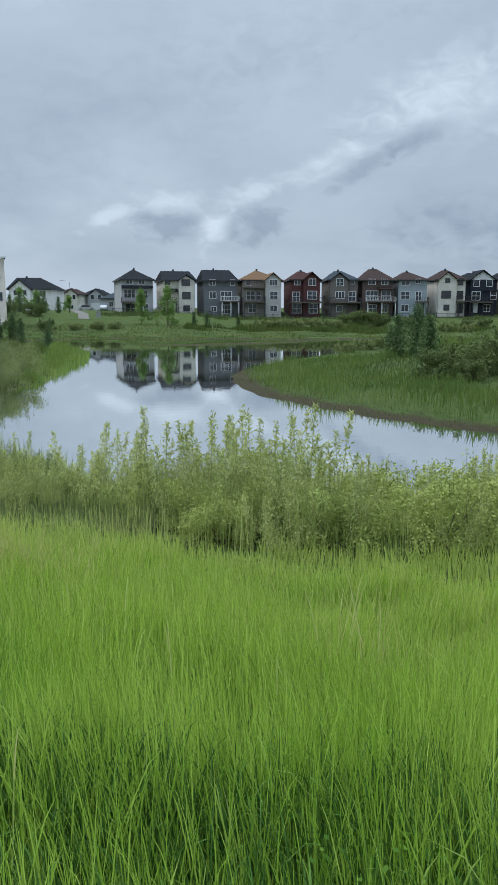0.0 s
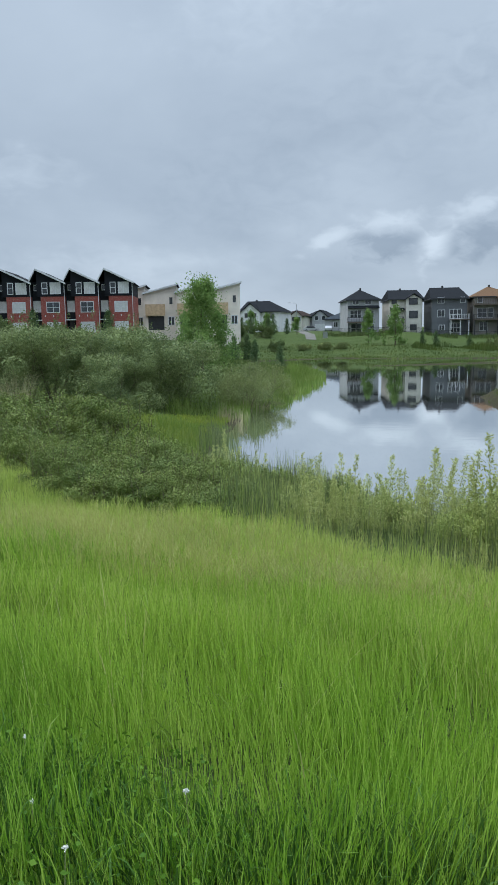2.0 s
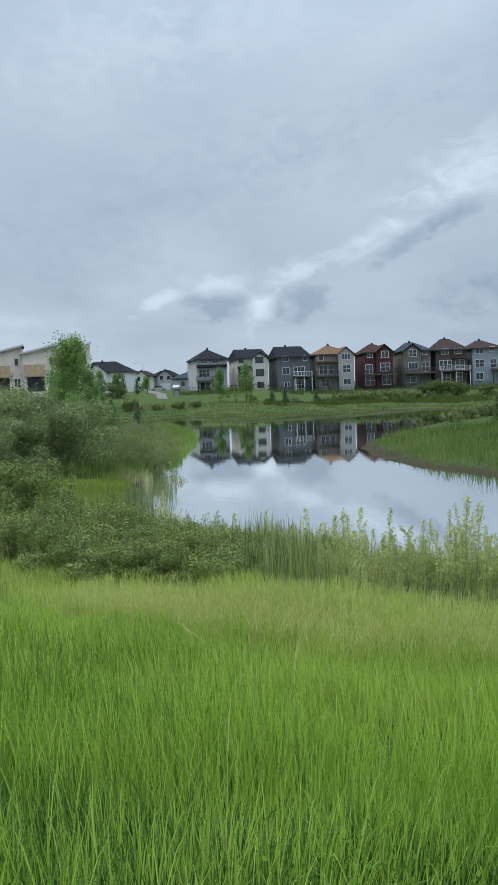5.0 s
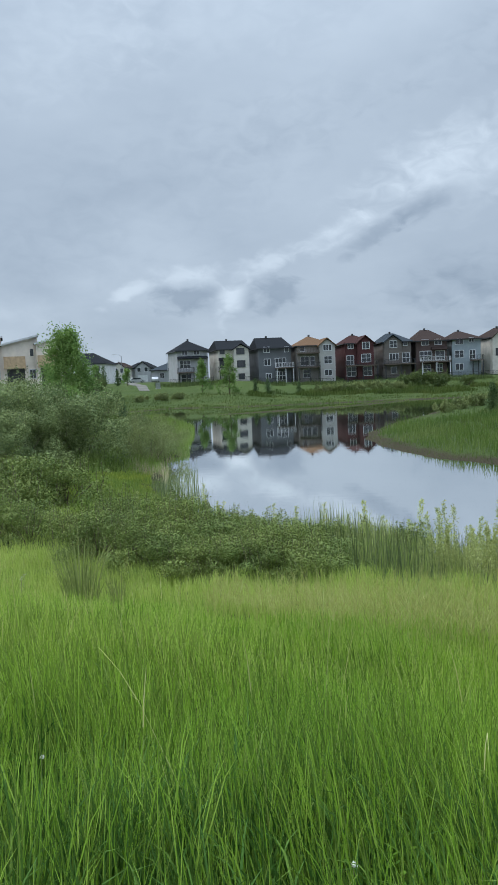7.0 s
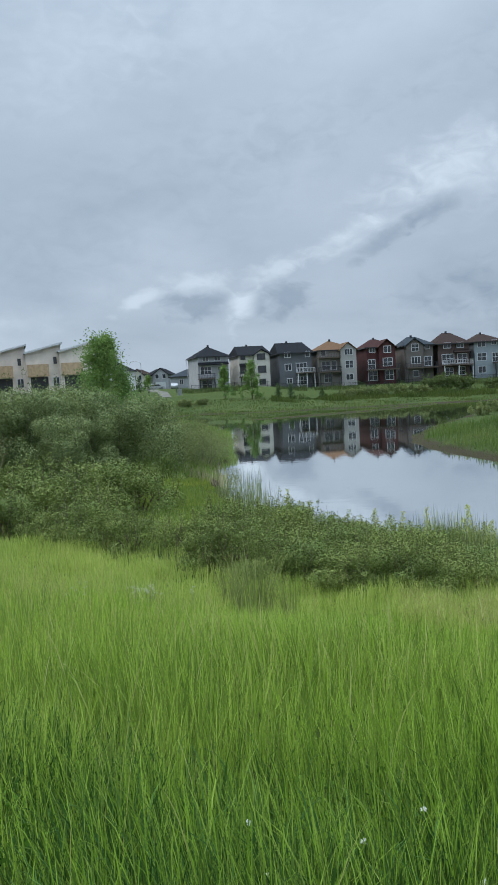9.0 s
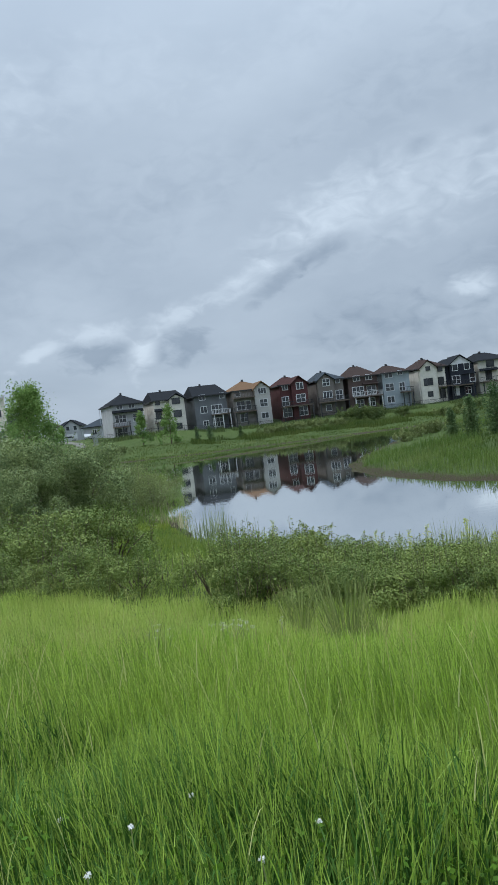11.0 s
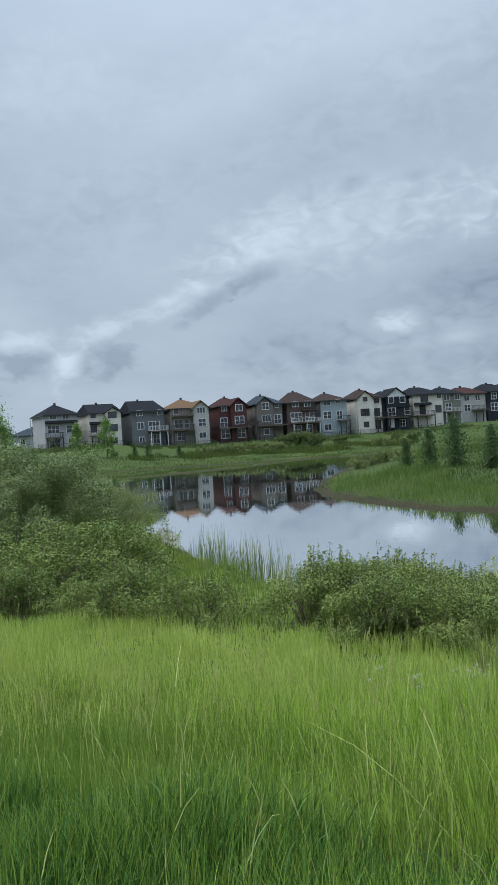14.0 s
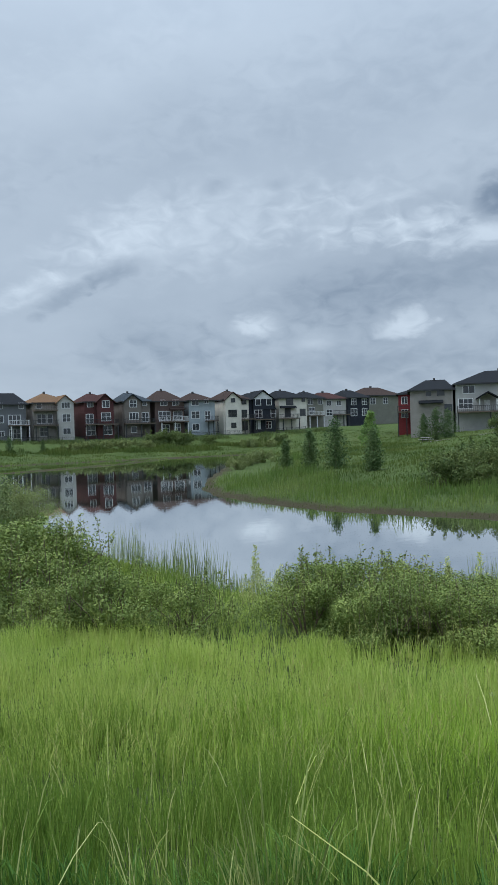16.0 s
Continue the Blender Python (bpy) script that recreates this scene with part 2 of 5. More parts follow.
def shore_distance(x, y):
    """Metres from the water's edge: positive on land, negative in the pond."""
    d, inside = segs(x, y, SHORE)
    wob = 0.5 * np.sin(x * 0.9 + y * 0.35) + 0.35 * np.sin(y * 1.3 - x * 0.6 + 1)
    s = np.where(inside, -d, d) + wob * np.clip(d / 3, 0.3, 1) * 0.8
    spit, _ = segs(x, y, SPIT, False)
    return np.maximum(s, 1.1 - spit + 0.3 * wob)


def on_spit(x, y):
    return segs(x, y, SPIT, False)[0] < 5


def smooth(v, a, b):
    u = np.clip((v - a) / (b - a), 0, 1)
    return u * u * (3 - 2 * u)


def height(x, y):
    x, y = np.asarray(x, float), np.asarray(y, float)
    s = shore_distance(x, y)
    near = np.interp(s * (1.9 - 0.9 * smooth(y, 19, 29)), [-6, 0, 1, 4, 8, 12, 17, 21, 25, 40, 80], [-0.9, 0.0, 0.15, 0.4, 0.85, 1.45, 2.35, 3.0, 3.2, 3.4, 3.8])
    d = 0.297 * x + 0.955 * y
    slope = np.interp(d, [-60, -3, 0, 2, 5, 7, 9.4, 13.6, 17, 21, 30, 45, 70], [4.0, 3.15, 2.98, 2.56, 1.78, 1.24, 0.94, 0.68, 0.5, 0.45, 0.9, 1.6, 3.0])
    near = np.minimum(near, slope)
    far = np.interp(s, [-6, 0, 1, 6, 14, 24, 37, 60, 200], [-0.9, 0.0, 0.12, 0.55, 1.3, 2.2, 4.1, 4.6, 5.5])
    right = np.interp(s, [-6, 0, 1, 10, 18, 28, 40, 52, 62, 80, 200], [-0.9, 0.0, 0.2, 0.55, 1.0, 1.7, 3.0, 4.0, 4.4, 4.7, 6.0])
    wf = smooth(y, 75, 100)
    wr = smooth(x + 0.1 * y, 0, 12) * smooth(y, 24, 34)
    z = near * (1 - wf) + far * wf
    z = z * (1 - wr) + right * wr
    rough = 0.07 * np.sin(x * 0.8 + 1.3 * np.sin(y * 0.5)) * np.sin(y * 0.7) + 0.12 * np.sin(x * 0.13 + y * 0.21)
    return z + rough * np.clip(s / 6, 0, 1)


def mesh_object(name, verts, faces, material, smooth_shade=False):
    me = bpy.data.meshes.new(name)
    me.from_pydata(verts, [], faces)
    me.materials.append(material)
    if smooth_shade:
        me.polygons.foreach_set("use_smooth", [True] * len(me.polygons))
    me.update()
    return new(name, me)


def array_mesh(name, v, corners, sizes, material):
    """A mesh out of arrays: vertices, corner indices and the corners of each face."""
    me = bpy.data.meshes.new(name)
    me.vertices.add(len(v))
    me.vertices.foreach_set("co", np.asarray(v, np.float32).ravel())
    me.loops.add(len(corners))
    me.loops.foreach_set("vertex_index", np.asarray(corners, np.int32))
    me.polygons.add(len(sizes))
    starts = np.concatenate([[0], np.cumsum(sizes)[:-1]]).astype(np.int32)
    me.polygons.foreach_set("loop_start", starts)
    me.update(calc_edges=True)
    me.materials.append(material)
    return me


GROUND = Mat("meadow_ground", 0.95, 0.1)
_g = GROUND.n.new("ShaderNodeNewGeometry").outputs["Position"]
_a = GROUND.ramp(GROUND.noise(0.12, 6, _g), [(0.35, (0.036, 0.054, 0.018)), (0.55, (0.054, 0.078, 0.024)), (0.7, (0.08, 0.09, 0.038))])
_b = GROUND.ramp(GROUND.noise(2.5, 6, _g, 0.7), [(0.3, (0.03, 0.046, 0.013)), (0.6, (0.072, 0.11, 0.028))])
_sep = GROUND.n.new("ShaderNodeSeparateXYZ")
GROUND.l.new(_g, _sep.inputs[0])
_damp = GROUND.n.new("ShaderNodeMath")
_damp.operation = "MULTIPLY_ADD"
_damp.inputs[1].default_value, _damp.inputs[2].default_value = 0.2, 0.0
GROUND.l.new(GROUND.noise(0.8, 4, _g), _damp.inputs[0])
_edge = GROUND.n.new("ShaderNodeMath")
_edge.operation = "SUBTRACT"
GROUND.l.new(_sep.outputs[2], _edge.inputs[0])
GROUND.l.new(_damp.outputs[0], _edge.inputs[1])
_mud = GROUND.ramp(_edge.outputs[0], [(0.02, (1, 1, 1)), (0.1, (0, 0, 0))])
GROUND.color(GROUND.mix(_mud, GROUND.mix(0.5, _a, _b), (0.045, 0.039, 0.022))).bump(GROUND.noise(9, 6, _g, 0.7), 0.8, 0.12)
GROUND = GROUND.m


def build_ground():
    def axis(lo, hi, step, far):
        mid = np.arange(lo, hi + 0.01, step)
        out = np.geomspace(step, far, 22)
        return np.concatenate([lo - out[::-1], mid, hi + out])
    xs, ys = axis(-90, 100, 1.0, 2200), axis(-12, 205, 1.0, 2200)
    X, Y = np.meshgrid(xs, ys)
    Z = height(X, Y)
    v = np.stack([X, Y, Z], -1).reshape(-1, 3)
    nx, ny = len(xs), len(ys)
    i = (np.arange(ny - 1)[:, None] * nx + np.arange(nx - 1)[None, :]).ravel()
    c = np.stack([i, i + 1, i + nx + 1, i + nx], 1)
    me = array_mesh("ground", v, c.ravel(), np.full(len(c), 4), GROUND)
    me.polygons.foreach_set("use_smooth", [True] * len(c))
    return tagged(new("ground", me), "uneven green meadow ground sloping down to the pond", "ground", kind="structure")


build_ground()

WATER = Mat("pond_water", 0.02, 0.75)
WATER.b.inputs["IOR"].default_value = 1.4
_w = WATER.n.new("ShaderNodeNewGeometry").outputs["Position"]
WATER.color(WATER.ramp(WATER.noise(0.15, 4, _w), [(0.3, (0.035, 0.042, 0.03)), (0.7, (0.06, 0.068, 0.05))]))
_mp = WATER.n.new("ShaderNodeMapping")
_mp.inputs["Scale"].default_value = (0.5, 1.6, 1)
WATER.l.new(_w, _mp.inputs[0])
WATER.bump(WATER.noise(1.2, 3, _mp.outputs[0]), 0.03, 0.05)
_gl = WATER.n.new("ShaderNodeBsdfGlossy")
_gl.inputs["Roughness"].default_value, _gl.inputs["Color"].default_value = 0.02, (0.97, 0.98, 0.98, 1)
WATER.l.new(WATER.b.inputs["Normal"].links[0].from_socket, _gl.inputs["Normal"])
_mx = WATER.n.new("ShaderNodeMixShader")
_mx.inputs[0].default_value = 0.82
WATER.l.new(WATER.b.outputs[0], _mx.inputs[1])
WATER.l.new(_gl.outputs[0], _mx.inputs[2])
WATER.l.new(_mx.outputs[0], WATER.n["Material Output"].inputs[0])
pond = mesh_object("water", [(-60, 14, 0), (40, 14, 0), (40, 138, 0), (-60, 138, 0)], [(0, 1, 2, 3)], WATER.m)
tagged(pond, "calm grey pond water mirroring sky and houses", "water", kind="structure")

# ---- parts and boxes ----


def part(name, bm, material, parent, label=""):
    me = bpy.data.meshes.new(name)
    bm.to_mesh(me)
    bm.free()
    me.materials.append(material)
    ob = new(name, me)
    ob.parent = parent
    if label:
        tagged(ob, label)
    return ob


def box(bm, x0, x1, y0, y1, z0, z1):
    v = [bm.verts.new(p) for p in ((x0, y0, z0), (x1, y0, z0), (x1, y1, z0), (x0, y1, z0), (x0, y0, z1), (x1, y0, z1), (x1, y1, z1), (x0, y1, z1))]
    for f in ((3, 2, 1, 0), (4, 5, 6, 7), (0, 1, 5, 4), (1, 2, 6, 5), (2, 3, 7, 6), (3, 0, 4, 7)):
        bm.faces.new([v[i] for i in f])
    return bm


def boxes(*rows):
    bm = bmesh.new()
    for r in rows:
        box(bm, *r)
    return bm


def solid(bm, pts, faces):
    v = [bm.verts.new(p) for p in pts]
    for f in faces:
        bm.faces.new([v[i] for i in f])
    return bm


def prism(bm, profile, a, b, axis="y"):
    """A profile of (across, z) swept from a to b."""
    n = len(profile)
    at = (lambda p, q: (p[0], q, p[1])) if axis == "y" else (lambda p, q: (q, p[0], p[1]))
    v = [bm.verts.new(at(p, a)) for p in profile] + [bm.verts.new(at(p, b)) for p in profile]
    bm.faces.new(v[:n])
    bm.faces.new(v[n:][::-1])
    for i in range(n):
        j = (i + 1) % n
        bm.faces.new((v[j], v[i], v[n + i], v[n + j]))
    bmesh.ops.recalc_face_normals(bm, faces=bm.faces)
    return bm


def hip(bm, x0, x1, y0, y1, z, rx0, rx1, ry0, ry1, zr, thick=0.22):
    """A roof with level eaves and a ridge from (rx0, ry0) to (rx1, ry1)."""
    e = [(x0, y0), (x1, y0), (x1, y1), (x0, y1)]
    lo = [(*p, z - thick) for p in e]
    hi = [(*p, z) for p in e]
    a, b = (rx0, ry0, zr), (rx1, ry1, zr)
    along_x = abs(rx1 - rx0) >= abs(ry1 - ry0)
    top = [(4, 5, 9, 8), (5, 6, 9), (6, 7, 8, 9), (7, 4, 8)] if along_x else [(4, 5, 8), (5, 6, 9, 8), (6, 7, 9), (7, 4, 8, 9)]
    solid(bm, lo + hi + [a, b], [(3, 2, 1, 0), (0, 1, 5, 4), (1, 2, 6, 5), (2, 3, 7, 6), (3, 0, 4, 7)] + top)
    bmesh.ops.remove_doubles(bm, verts=bm.verts, dist=0.001)
    bmesh.ops.recalc_face_normals(bm, faces=bm.faces)
    return bm


def lattice(xs, zs, keep, y0, y1):
    """One connected frame: cells of a grid that keep() names, given depth."""
    bm = bmesh.new()
    v = {}
    for i, x in enumerate(xs):
        for j, z in enumerate(zs):
            v[i, j] = bm.verts.new((x, y0, z))
    fs = [bm.faces.new((v[i, j], v[i + 1, j], v[i + 1, j + 1], v[i, j + 1])) for i in range(len(xs) - 1) for j in range(len(zs) - 1) if keep(i, j)]
    ext = bmesh.ops.extrude_face_region(bm, geom=fs)
    bmesh.ops.translate(bm, verts=[g for g in ext["geom"] if isinstance(g, bmesh.types.BMVert)], vec=(0, y1 - y0, 0))
    bmesh.ops.delete(bm, geom=[w for w in bm.verts if not w.link_faces], context="VERTS")
    bmesh.ops.recalc_face_normals(bm, faces=bm.faces)
    return bm


def window(parent, x, z, w, h, y=0.0, frame_mat=None, bars=1, rails=0, pane_mat=None, name="window"):
    """A framed window in the wall at y that faces -y."""
    f = 0.12
    xs, zs = [x - w / 2 - f, x - w / 2], [z - f, z]
    for i in range(bars):
        bx = x - w / 2 + w * (i + 1) / (bars + 1)
        xs += [bx - 0.045, bx + 0.045]
    for i in range(rails):
        bz = z + h * (i + 1) / (rails + 1)
        zs += [bz - 0.04, bz + 0.04]
    xs += [x + w / 2, x + w / 2 + f]
    zs += [z + h, z + h + f]
    ob = part(name, lattice(xs, zs, lambda i, j: i % 2 == 0 or j % 2 == 0, y - 0.07, y + 0.02), frame_mat or WHITE, parent)
    part("pane", boxes((x - w / 2, x + w / 2, y - 0.03, y + 0.01, z, z + h)), pane_mat or GLASS, ob)
    return ob


def balcony(parent, x0, x1, z, depth, ground_z=0.0, rail_mat=None, posts=True, y=0.0, slab_mat=None):
    rail_mat = rail_mat or DARK
    deck = part("deck", boxes((x0, x1, y - depth, y - 0.01, z - 0.25, z)), slab_mat or TIMBER, parent)
    n = max(2, int((x1 - x0) / 0.35))
    rows = [(x0, x1, y - depth, y - depth + 0.06, z + 0.95, z + 1.03), (x0, x1, y - depth, y - depth + 0.06, z + 0.08, z + 0.14)]
    for i in range(n + 1):
        px = x0 + (x1 - x0 - 0.05) * i / n
        rows.append((px, px + 0.05, y - depth + 0.005, y - depth + 0.055, z, z + 0.95))
    for sx in (x0, x1 - 0.06):
        rows.append((sx, sx + 0.06, y - depth + 0.06, y - 0.01, z + 0.95, z + 1.03))
        for k in range(1, 4):
            rows.append((sx, sx + 0.05, y - depth * k / 4, y - depth * k / 4 + 0.05, z, z + 0.95))
    part("railing", boxes(*rows), rail_mat, deck)
    if posts:
        for px in (x0 + 0.05, (x0 + x1) / 2, x1 - 0.25):
            part("post", boxes((px, px + 0.2, y - depth + 0.1, y - depth + 0.3, ground_z, z - 0.25)), rail_mat, parent)


def thing(name, x, y, z, turn, label, category, group=""):
    ob = new(name)
    ob.matrix_world = pose(x, y, z, 0, 0, turn)
    return tagged(ob, label, category, group)

# ---- houses ----
ROOF_DARK = shingles("charcoal_shingles", (0.02, 0.0225, 0.026))
ROOF_BROWN = shingles("brown_shingles", (0.05, 0.036, 0.032))
ROOF_RED = shingles("oxblood_shingles", (0.058, 0.03, 0.028))
ROOF_ORANGE = shingles("orange_brown_shingles", (0.15, 0.092, 0.055))
ROOF_SLATE = shingles("slate_shingles", (0.045, 0.055, 0.065))
FENCE = plain("black_fence_metal", (0.02, 0.02, 0.022), 0.5)
GABLE_STRIPE = siding("white_batten_siding", (0.7, 0.71, 0.73), 0.3)


def house(x0, y, base, width, wall, roof, label, eave=7.8, ridge=10.3, ridge_u=(0.3, 0.7), depth=13.0, wings=(), windows=(), skirts=(),
          balconies=(), trim=None, turn=0.0, name="house", vents=1, cut=0.0):
    """A three-storey house that faces the pond. Lengths along the front are from its corner, less cut."""
    trim = trim or WHITE
    eave, ridge = eave * 0.957, ridge * 0.957
    wings = [(max(0.1, w0 - cut), min(width - 0.1, w1 - cut), w2, w3 * 0.957, *w4) for w0, w1, w2, w3, *w4 in wings]
    windows = [(min(width - 0.9, max(0.9, u - cut)), *rest) for u, *rest in windows]
    skirts = [(max(0.0, u0 - cut), min(width, u1 - cut), v) for u0, u1, v in skirts]
    balconies = [(max(-0.2, u0 - cut), u1 - cut, *rest) for u0, u1, *rest in balconies]
    h = thing(name, x0, y, base, turn, label, "house", "houses round the pond")
    part("wall", boxes((0, width, 0, depth, -4, eave)), wall, h)
    part("roof", hip(bmesh.new(), -0.45, width + 0.45, -0.5, depth + 0.5, eave + 0.12, ridge_u[0] * width, ridge_u[1] * width, depth * 0.48, depth * 0.48, ridge), roof, h)
    part("fascia", boxes((-0.5, width + 0.5, -0.56, -0.5, eave - 0.14, eave + 0.1), (-0.5, -0.44, -0.5, depth, eave - 0.14, eave + 0.1),
                         (width + 0.44, width + 0.5, -0.5, depth, eave - 0.14, eave + 0.1)), DARK, h)
    for u0, u1, out, peak, mat, *gable_mat in wings:
        # a bay that stands forward under its own gable
        wing = part("bay", boxes((u0, u1, -out, -0.004, -4, eave)), mat, h)
        mid = (u0 + u1) / 2
        part("gable", prism(bmesh.new(), [(u0, eave), (u1, eave), (mid, peak - 0.15)], -out, depth * 0.4), gable_mat[0] if gable_mat else mat, wing)
        for a in (u0 - 0.4, u1 + 0.4):
            zed = eave - 0.4 * (peak - eave) / (mid - u0)
            part("gable_roof", prism(bmesh.new(), [(a, zed), (mid, peak), (mid, peak + 0.2), (a, zed + 0.2)], -out - 0.4, depth * 0.45), roof, wing)
    for u0, u1, v in skirts:
        sk = bmesh.new()
        prism(sk, [(-1.0, v - 0.1), (-1.0, v + 0.05), (0.0, v + 0.55), (0.0, v - 0.1)], u0, u1, "x")
        part("skirt_roof", sk, roof, h)
    for row in windows:
        u, v, w, hh, bars = row[:5]
        out = next((wg[2] for wg in wings if wg[0] < u < wg[1]), 0.0)
        window(h, u, v, w, hh, -out, trim, bars, 1 if hh > 1.4 else 0, row[5] if len(row) > 5 else GLASS)
    for row in balconies:
        u0, u1, v, rail = row[:4]
        balcony(h, u0, u1, v, 2.2, -3.0, rail, len(row) < 5)
    for k in range(vents):
        u = (ridge_u[0] + (ridge_u[1] - ridge_u[0]) * 0.4) * width + k
        part("roof_vent", boxes((u, u + 0.35, depth * 0.44, depth * 0.5, ridge - 0.3, ridge + 0.35)), DARK, h)
    return h


MIDGREY = siding("mid_grey_siding", (0.40, 0.40, 0.385))
GREY = siding("pale_grey_siding", (0.43, 0.44, 0.46))
CREAM = siding("cream_siding", (0.68, 0.65, 0.58))
BLUEGREY = siding("blue_grey_siding", (0.155, 0.164, 0.176))
STONEGREY = siding("warm_grey_siding", (0.30, 0.28, 0.26))
LIGHTGREY = siding("light_grey_siding", (0.46, 0.45, 0.43))
REDWALL = siding("dark_red_siding", (0.10, 0.042, 0.042))
TAUPE = siding("taupe_siding", (0.18, 0.16, 0.145))
BROWN = siding("brown_siding", (0.115, 0.082, 0.075))
PALEBLUE = siding("pale_blue_siding", (0.33, 0.38, 0.41))
NAVY = siding("navy_siding", (0.03, 0.034, 0.046))
OLIVE = siding("olive_siding", (0.2, 0.2, 0.17))

house(-28.8, 168.8, 4.1, 7.2, GREY, ROOF_DARK, "pale grey house with a charcoal hip roof", cut=2.1, turn=17, ridge=10.6, ridge_u=(0.49, 0.51),
      windows=[(3.9, 6.6, 1.3, 1.0, 1), (6.7, 6.6, 1.3, 1.0, 1), (3.9, 3.5, 2.4, 1.7, 2), (7.4, 3.5, 1.2, 1.6, 0), (4.0, 0.2, 2.2, 1.9, 1), (7.6, 0.1, 1.0, 2.0, 0)],
      skirts=[(1.0, 9.2, 5.7)], balconies=[(1.6, 5.6, 2.6, DARK)])
house(-19.3, 168.9, 4.0, 7.2, CREAM, ROOF_DARK, "cream house with a dark gabled bay", cut=2.2, turn=14, ridge=10.3, ridge_u=(0.03, 0.97), wings=[(5.6, 9.1, 0.9, 9.0, CREAM)],
      windows=[(2.3, 6.6, 0.9, 1.0, 0), (7.2, 6.4, 1.7, 1.2, 2), (7.3, 3.4, 1.7, 1.4, 2), (7.3, 0.7, 1.3, 1.1, 1), (2.4, 3.4, 1.2, 1.5, 1)],
      skirts=[(0.2, 5.4, 5.1)], balconies=[(0.6, 5.0, 2.6, DARK)], trim=DARK)
house(-10.1, 169.0, 3.9, 7.6, BLUEGREY, ROOF_DARK, "blue-grey house with a plain dark roof", cut=2.1, turn=11, ridge=10.7, ridge_u=(0.03, 0.9),
      windows=[(4.0, 6.6, 1.3, 1.1, 1), (8.7, 6.6, 0.9, 1.1, 0), (4.1, 3.6, 1.4, 1.4, 1), (4.3, 0.7, 1.1, 1.0, 1), (7.2, 3.1, 2.4, 2.0, 2), (7.2, 0.2, 2.2, 1.9, 2)],
      balconies=[(5.8, 9.9, 3.0, WHITE)])
house(-1.2, 169.2, 4.1, 8.7, STONEGREY, ROOF_ORANGE, "warm grey house with an orange-brown hip roof", cut=1.1, turn=8, ridge=10.4, ridge_u=(0.42, 0.46), wings=[(6.0, 9.8, 1.0, 9.4, LIGHTGREY)],
      windows=[(2.3, 6.3, 1.0, 1.2, 0), (7.9, 6.3, 1.8, 1.2, 2), (8.0, 3.3, 1.7, 1.6, 1), (8.0, 0.6, 1.6, 1.2, 1), (2.8, 3.1, 1.8, 1.9, 1), (4.6, 3.1, 1.0, 1.9, 0), (3.2, 0.3, 1.6, 1.8, 1)],
      balconies=[(0.6, 6.0, 2.7, DARK), (0.8, 5.9, 5.9, TIMBER, 1)])
house(9.8, 169.5, 4.2, 6.5, REDWALL, ROOF_RED, "dark red house with a raised deck", cut=2.3, turn=5, ridge=10.1, ridge_u=(0.35, 0.55), wings=[(4.9, 9.1, 0.9, 9.5, REDWALL)],
      windows=[(3.6, 6.4, 1.2, 1.0, 1), (6.9, 6.2, 1.5, 1.4, 1), (3.4, 2.7, 1.5, 2.0, 1), (6.9, 3.2, 2.0, 1.7, 1), (3.6, 0.1, 2.0, 2.0, 1), (7.2, 0.1, 1.8, 2.0, 1)],
      balconies=[(2.2, 9.4, 2.5, DARK)])
house(18.4, 169.8, 4.2, 6.5, TAUPE, ROOF_SLATE, "taupe house with a slate roof", cut=2.5, turn=2, ridge=10.2, ridge_u=(0.3, 0.58), wings=[(2.7, 6.7, 0.8, 9.4, TAUPE)],
      windows=[(4.8, 6.2, 1.5, 1.5, 1), (7.7, 6.6, 0.9, 1.0, 0), (4.9, 3.4, 2.0, 1.4, 2), (7.8, 2.8, 1.5, 2.0, 1), (4.8, 0.4, 1.2, 1.3, 0)],
      balconies=[(2.6, 9.6, 2.5, DARK)])
house(26.0, 169.8, 4.1, 7.0, BROWN, ROOF_BROWN, "brown house with a white balcony rail", cut=2.2, turn=0, ridge=10.8, ridge_u=(0.32, 0.6),
      windows=[(4.3, 6.6, 1.5, 1.1, 1), (7.2, 6.6, 1.4, 1.1, 1), (4.4, 3.2, 2.6, 1.9, 2), (7.6, 3.2, 2.0, 1.9, 1), (4.6, 0.4, 1.6, 1.6, 1), (7.4, 0.4, 1.4, 1.8, 1)],
      skirts=[(5.6, 9.4, 5.5)], balconies=[(3.0, 9.6, 2.8, WHITE)])
house(34.3, 170.2, 4.2, 6.5, PALEBLUE, ROOF_BROWN, "pale blue-grey house with brown roof", cut=2.0, turn=0, ridge=10.0, ridge_u=(0.35, 0.55),
      windows=[(3.6, 6.4, 1.7, 1.2, 1), (6.4, 6.8, 1.0, 0.9, 1), (3.6, 3.3, 1.9, 1.6, 1), (6.6, 3.0, 1.2, 1.9, 1), (3.6, 0.5, 1.6, 1.4, 1)],
      balconies=[(6.0, 8.6, 2.7, DARK)])
house(43.1, 170.5, 4.3, 6.6, CREAM, ROOF_BROWN, "cream house with a brown gabled roof", cut=0.0, turn=0, ridge=10.4, ridge_u=(0.4, 0.6), wings=[(0.2, 4.3, 0.9, 9.6, CREAM)],
      windows=[(2.2, 6.9, 0.9, 0.8, 0), (5.4, 6.4, 1.0, 1.4, 1), (2.0, 3.4, 2.0, 1.5, 2), (5.4, 3.2, 1.2, 1.7, 1), (2.2, 0.7, 1.1, 1.1, 1), (5.5, 0.1, 1.2, 2.0, 1)],
      balconies=[(4.5, 7.4, 2.8, DARK)], trim=DARK)
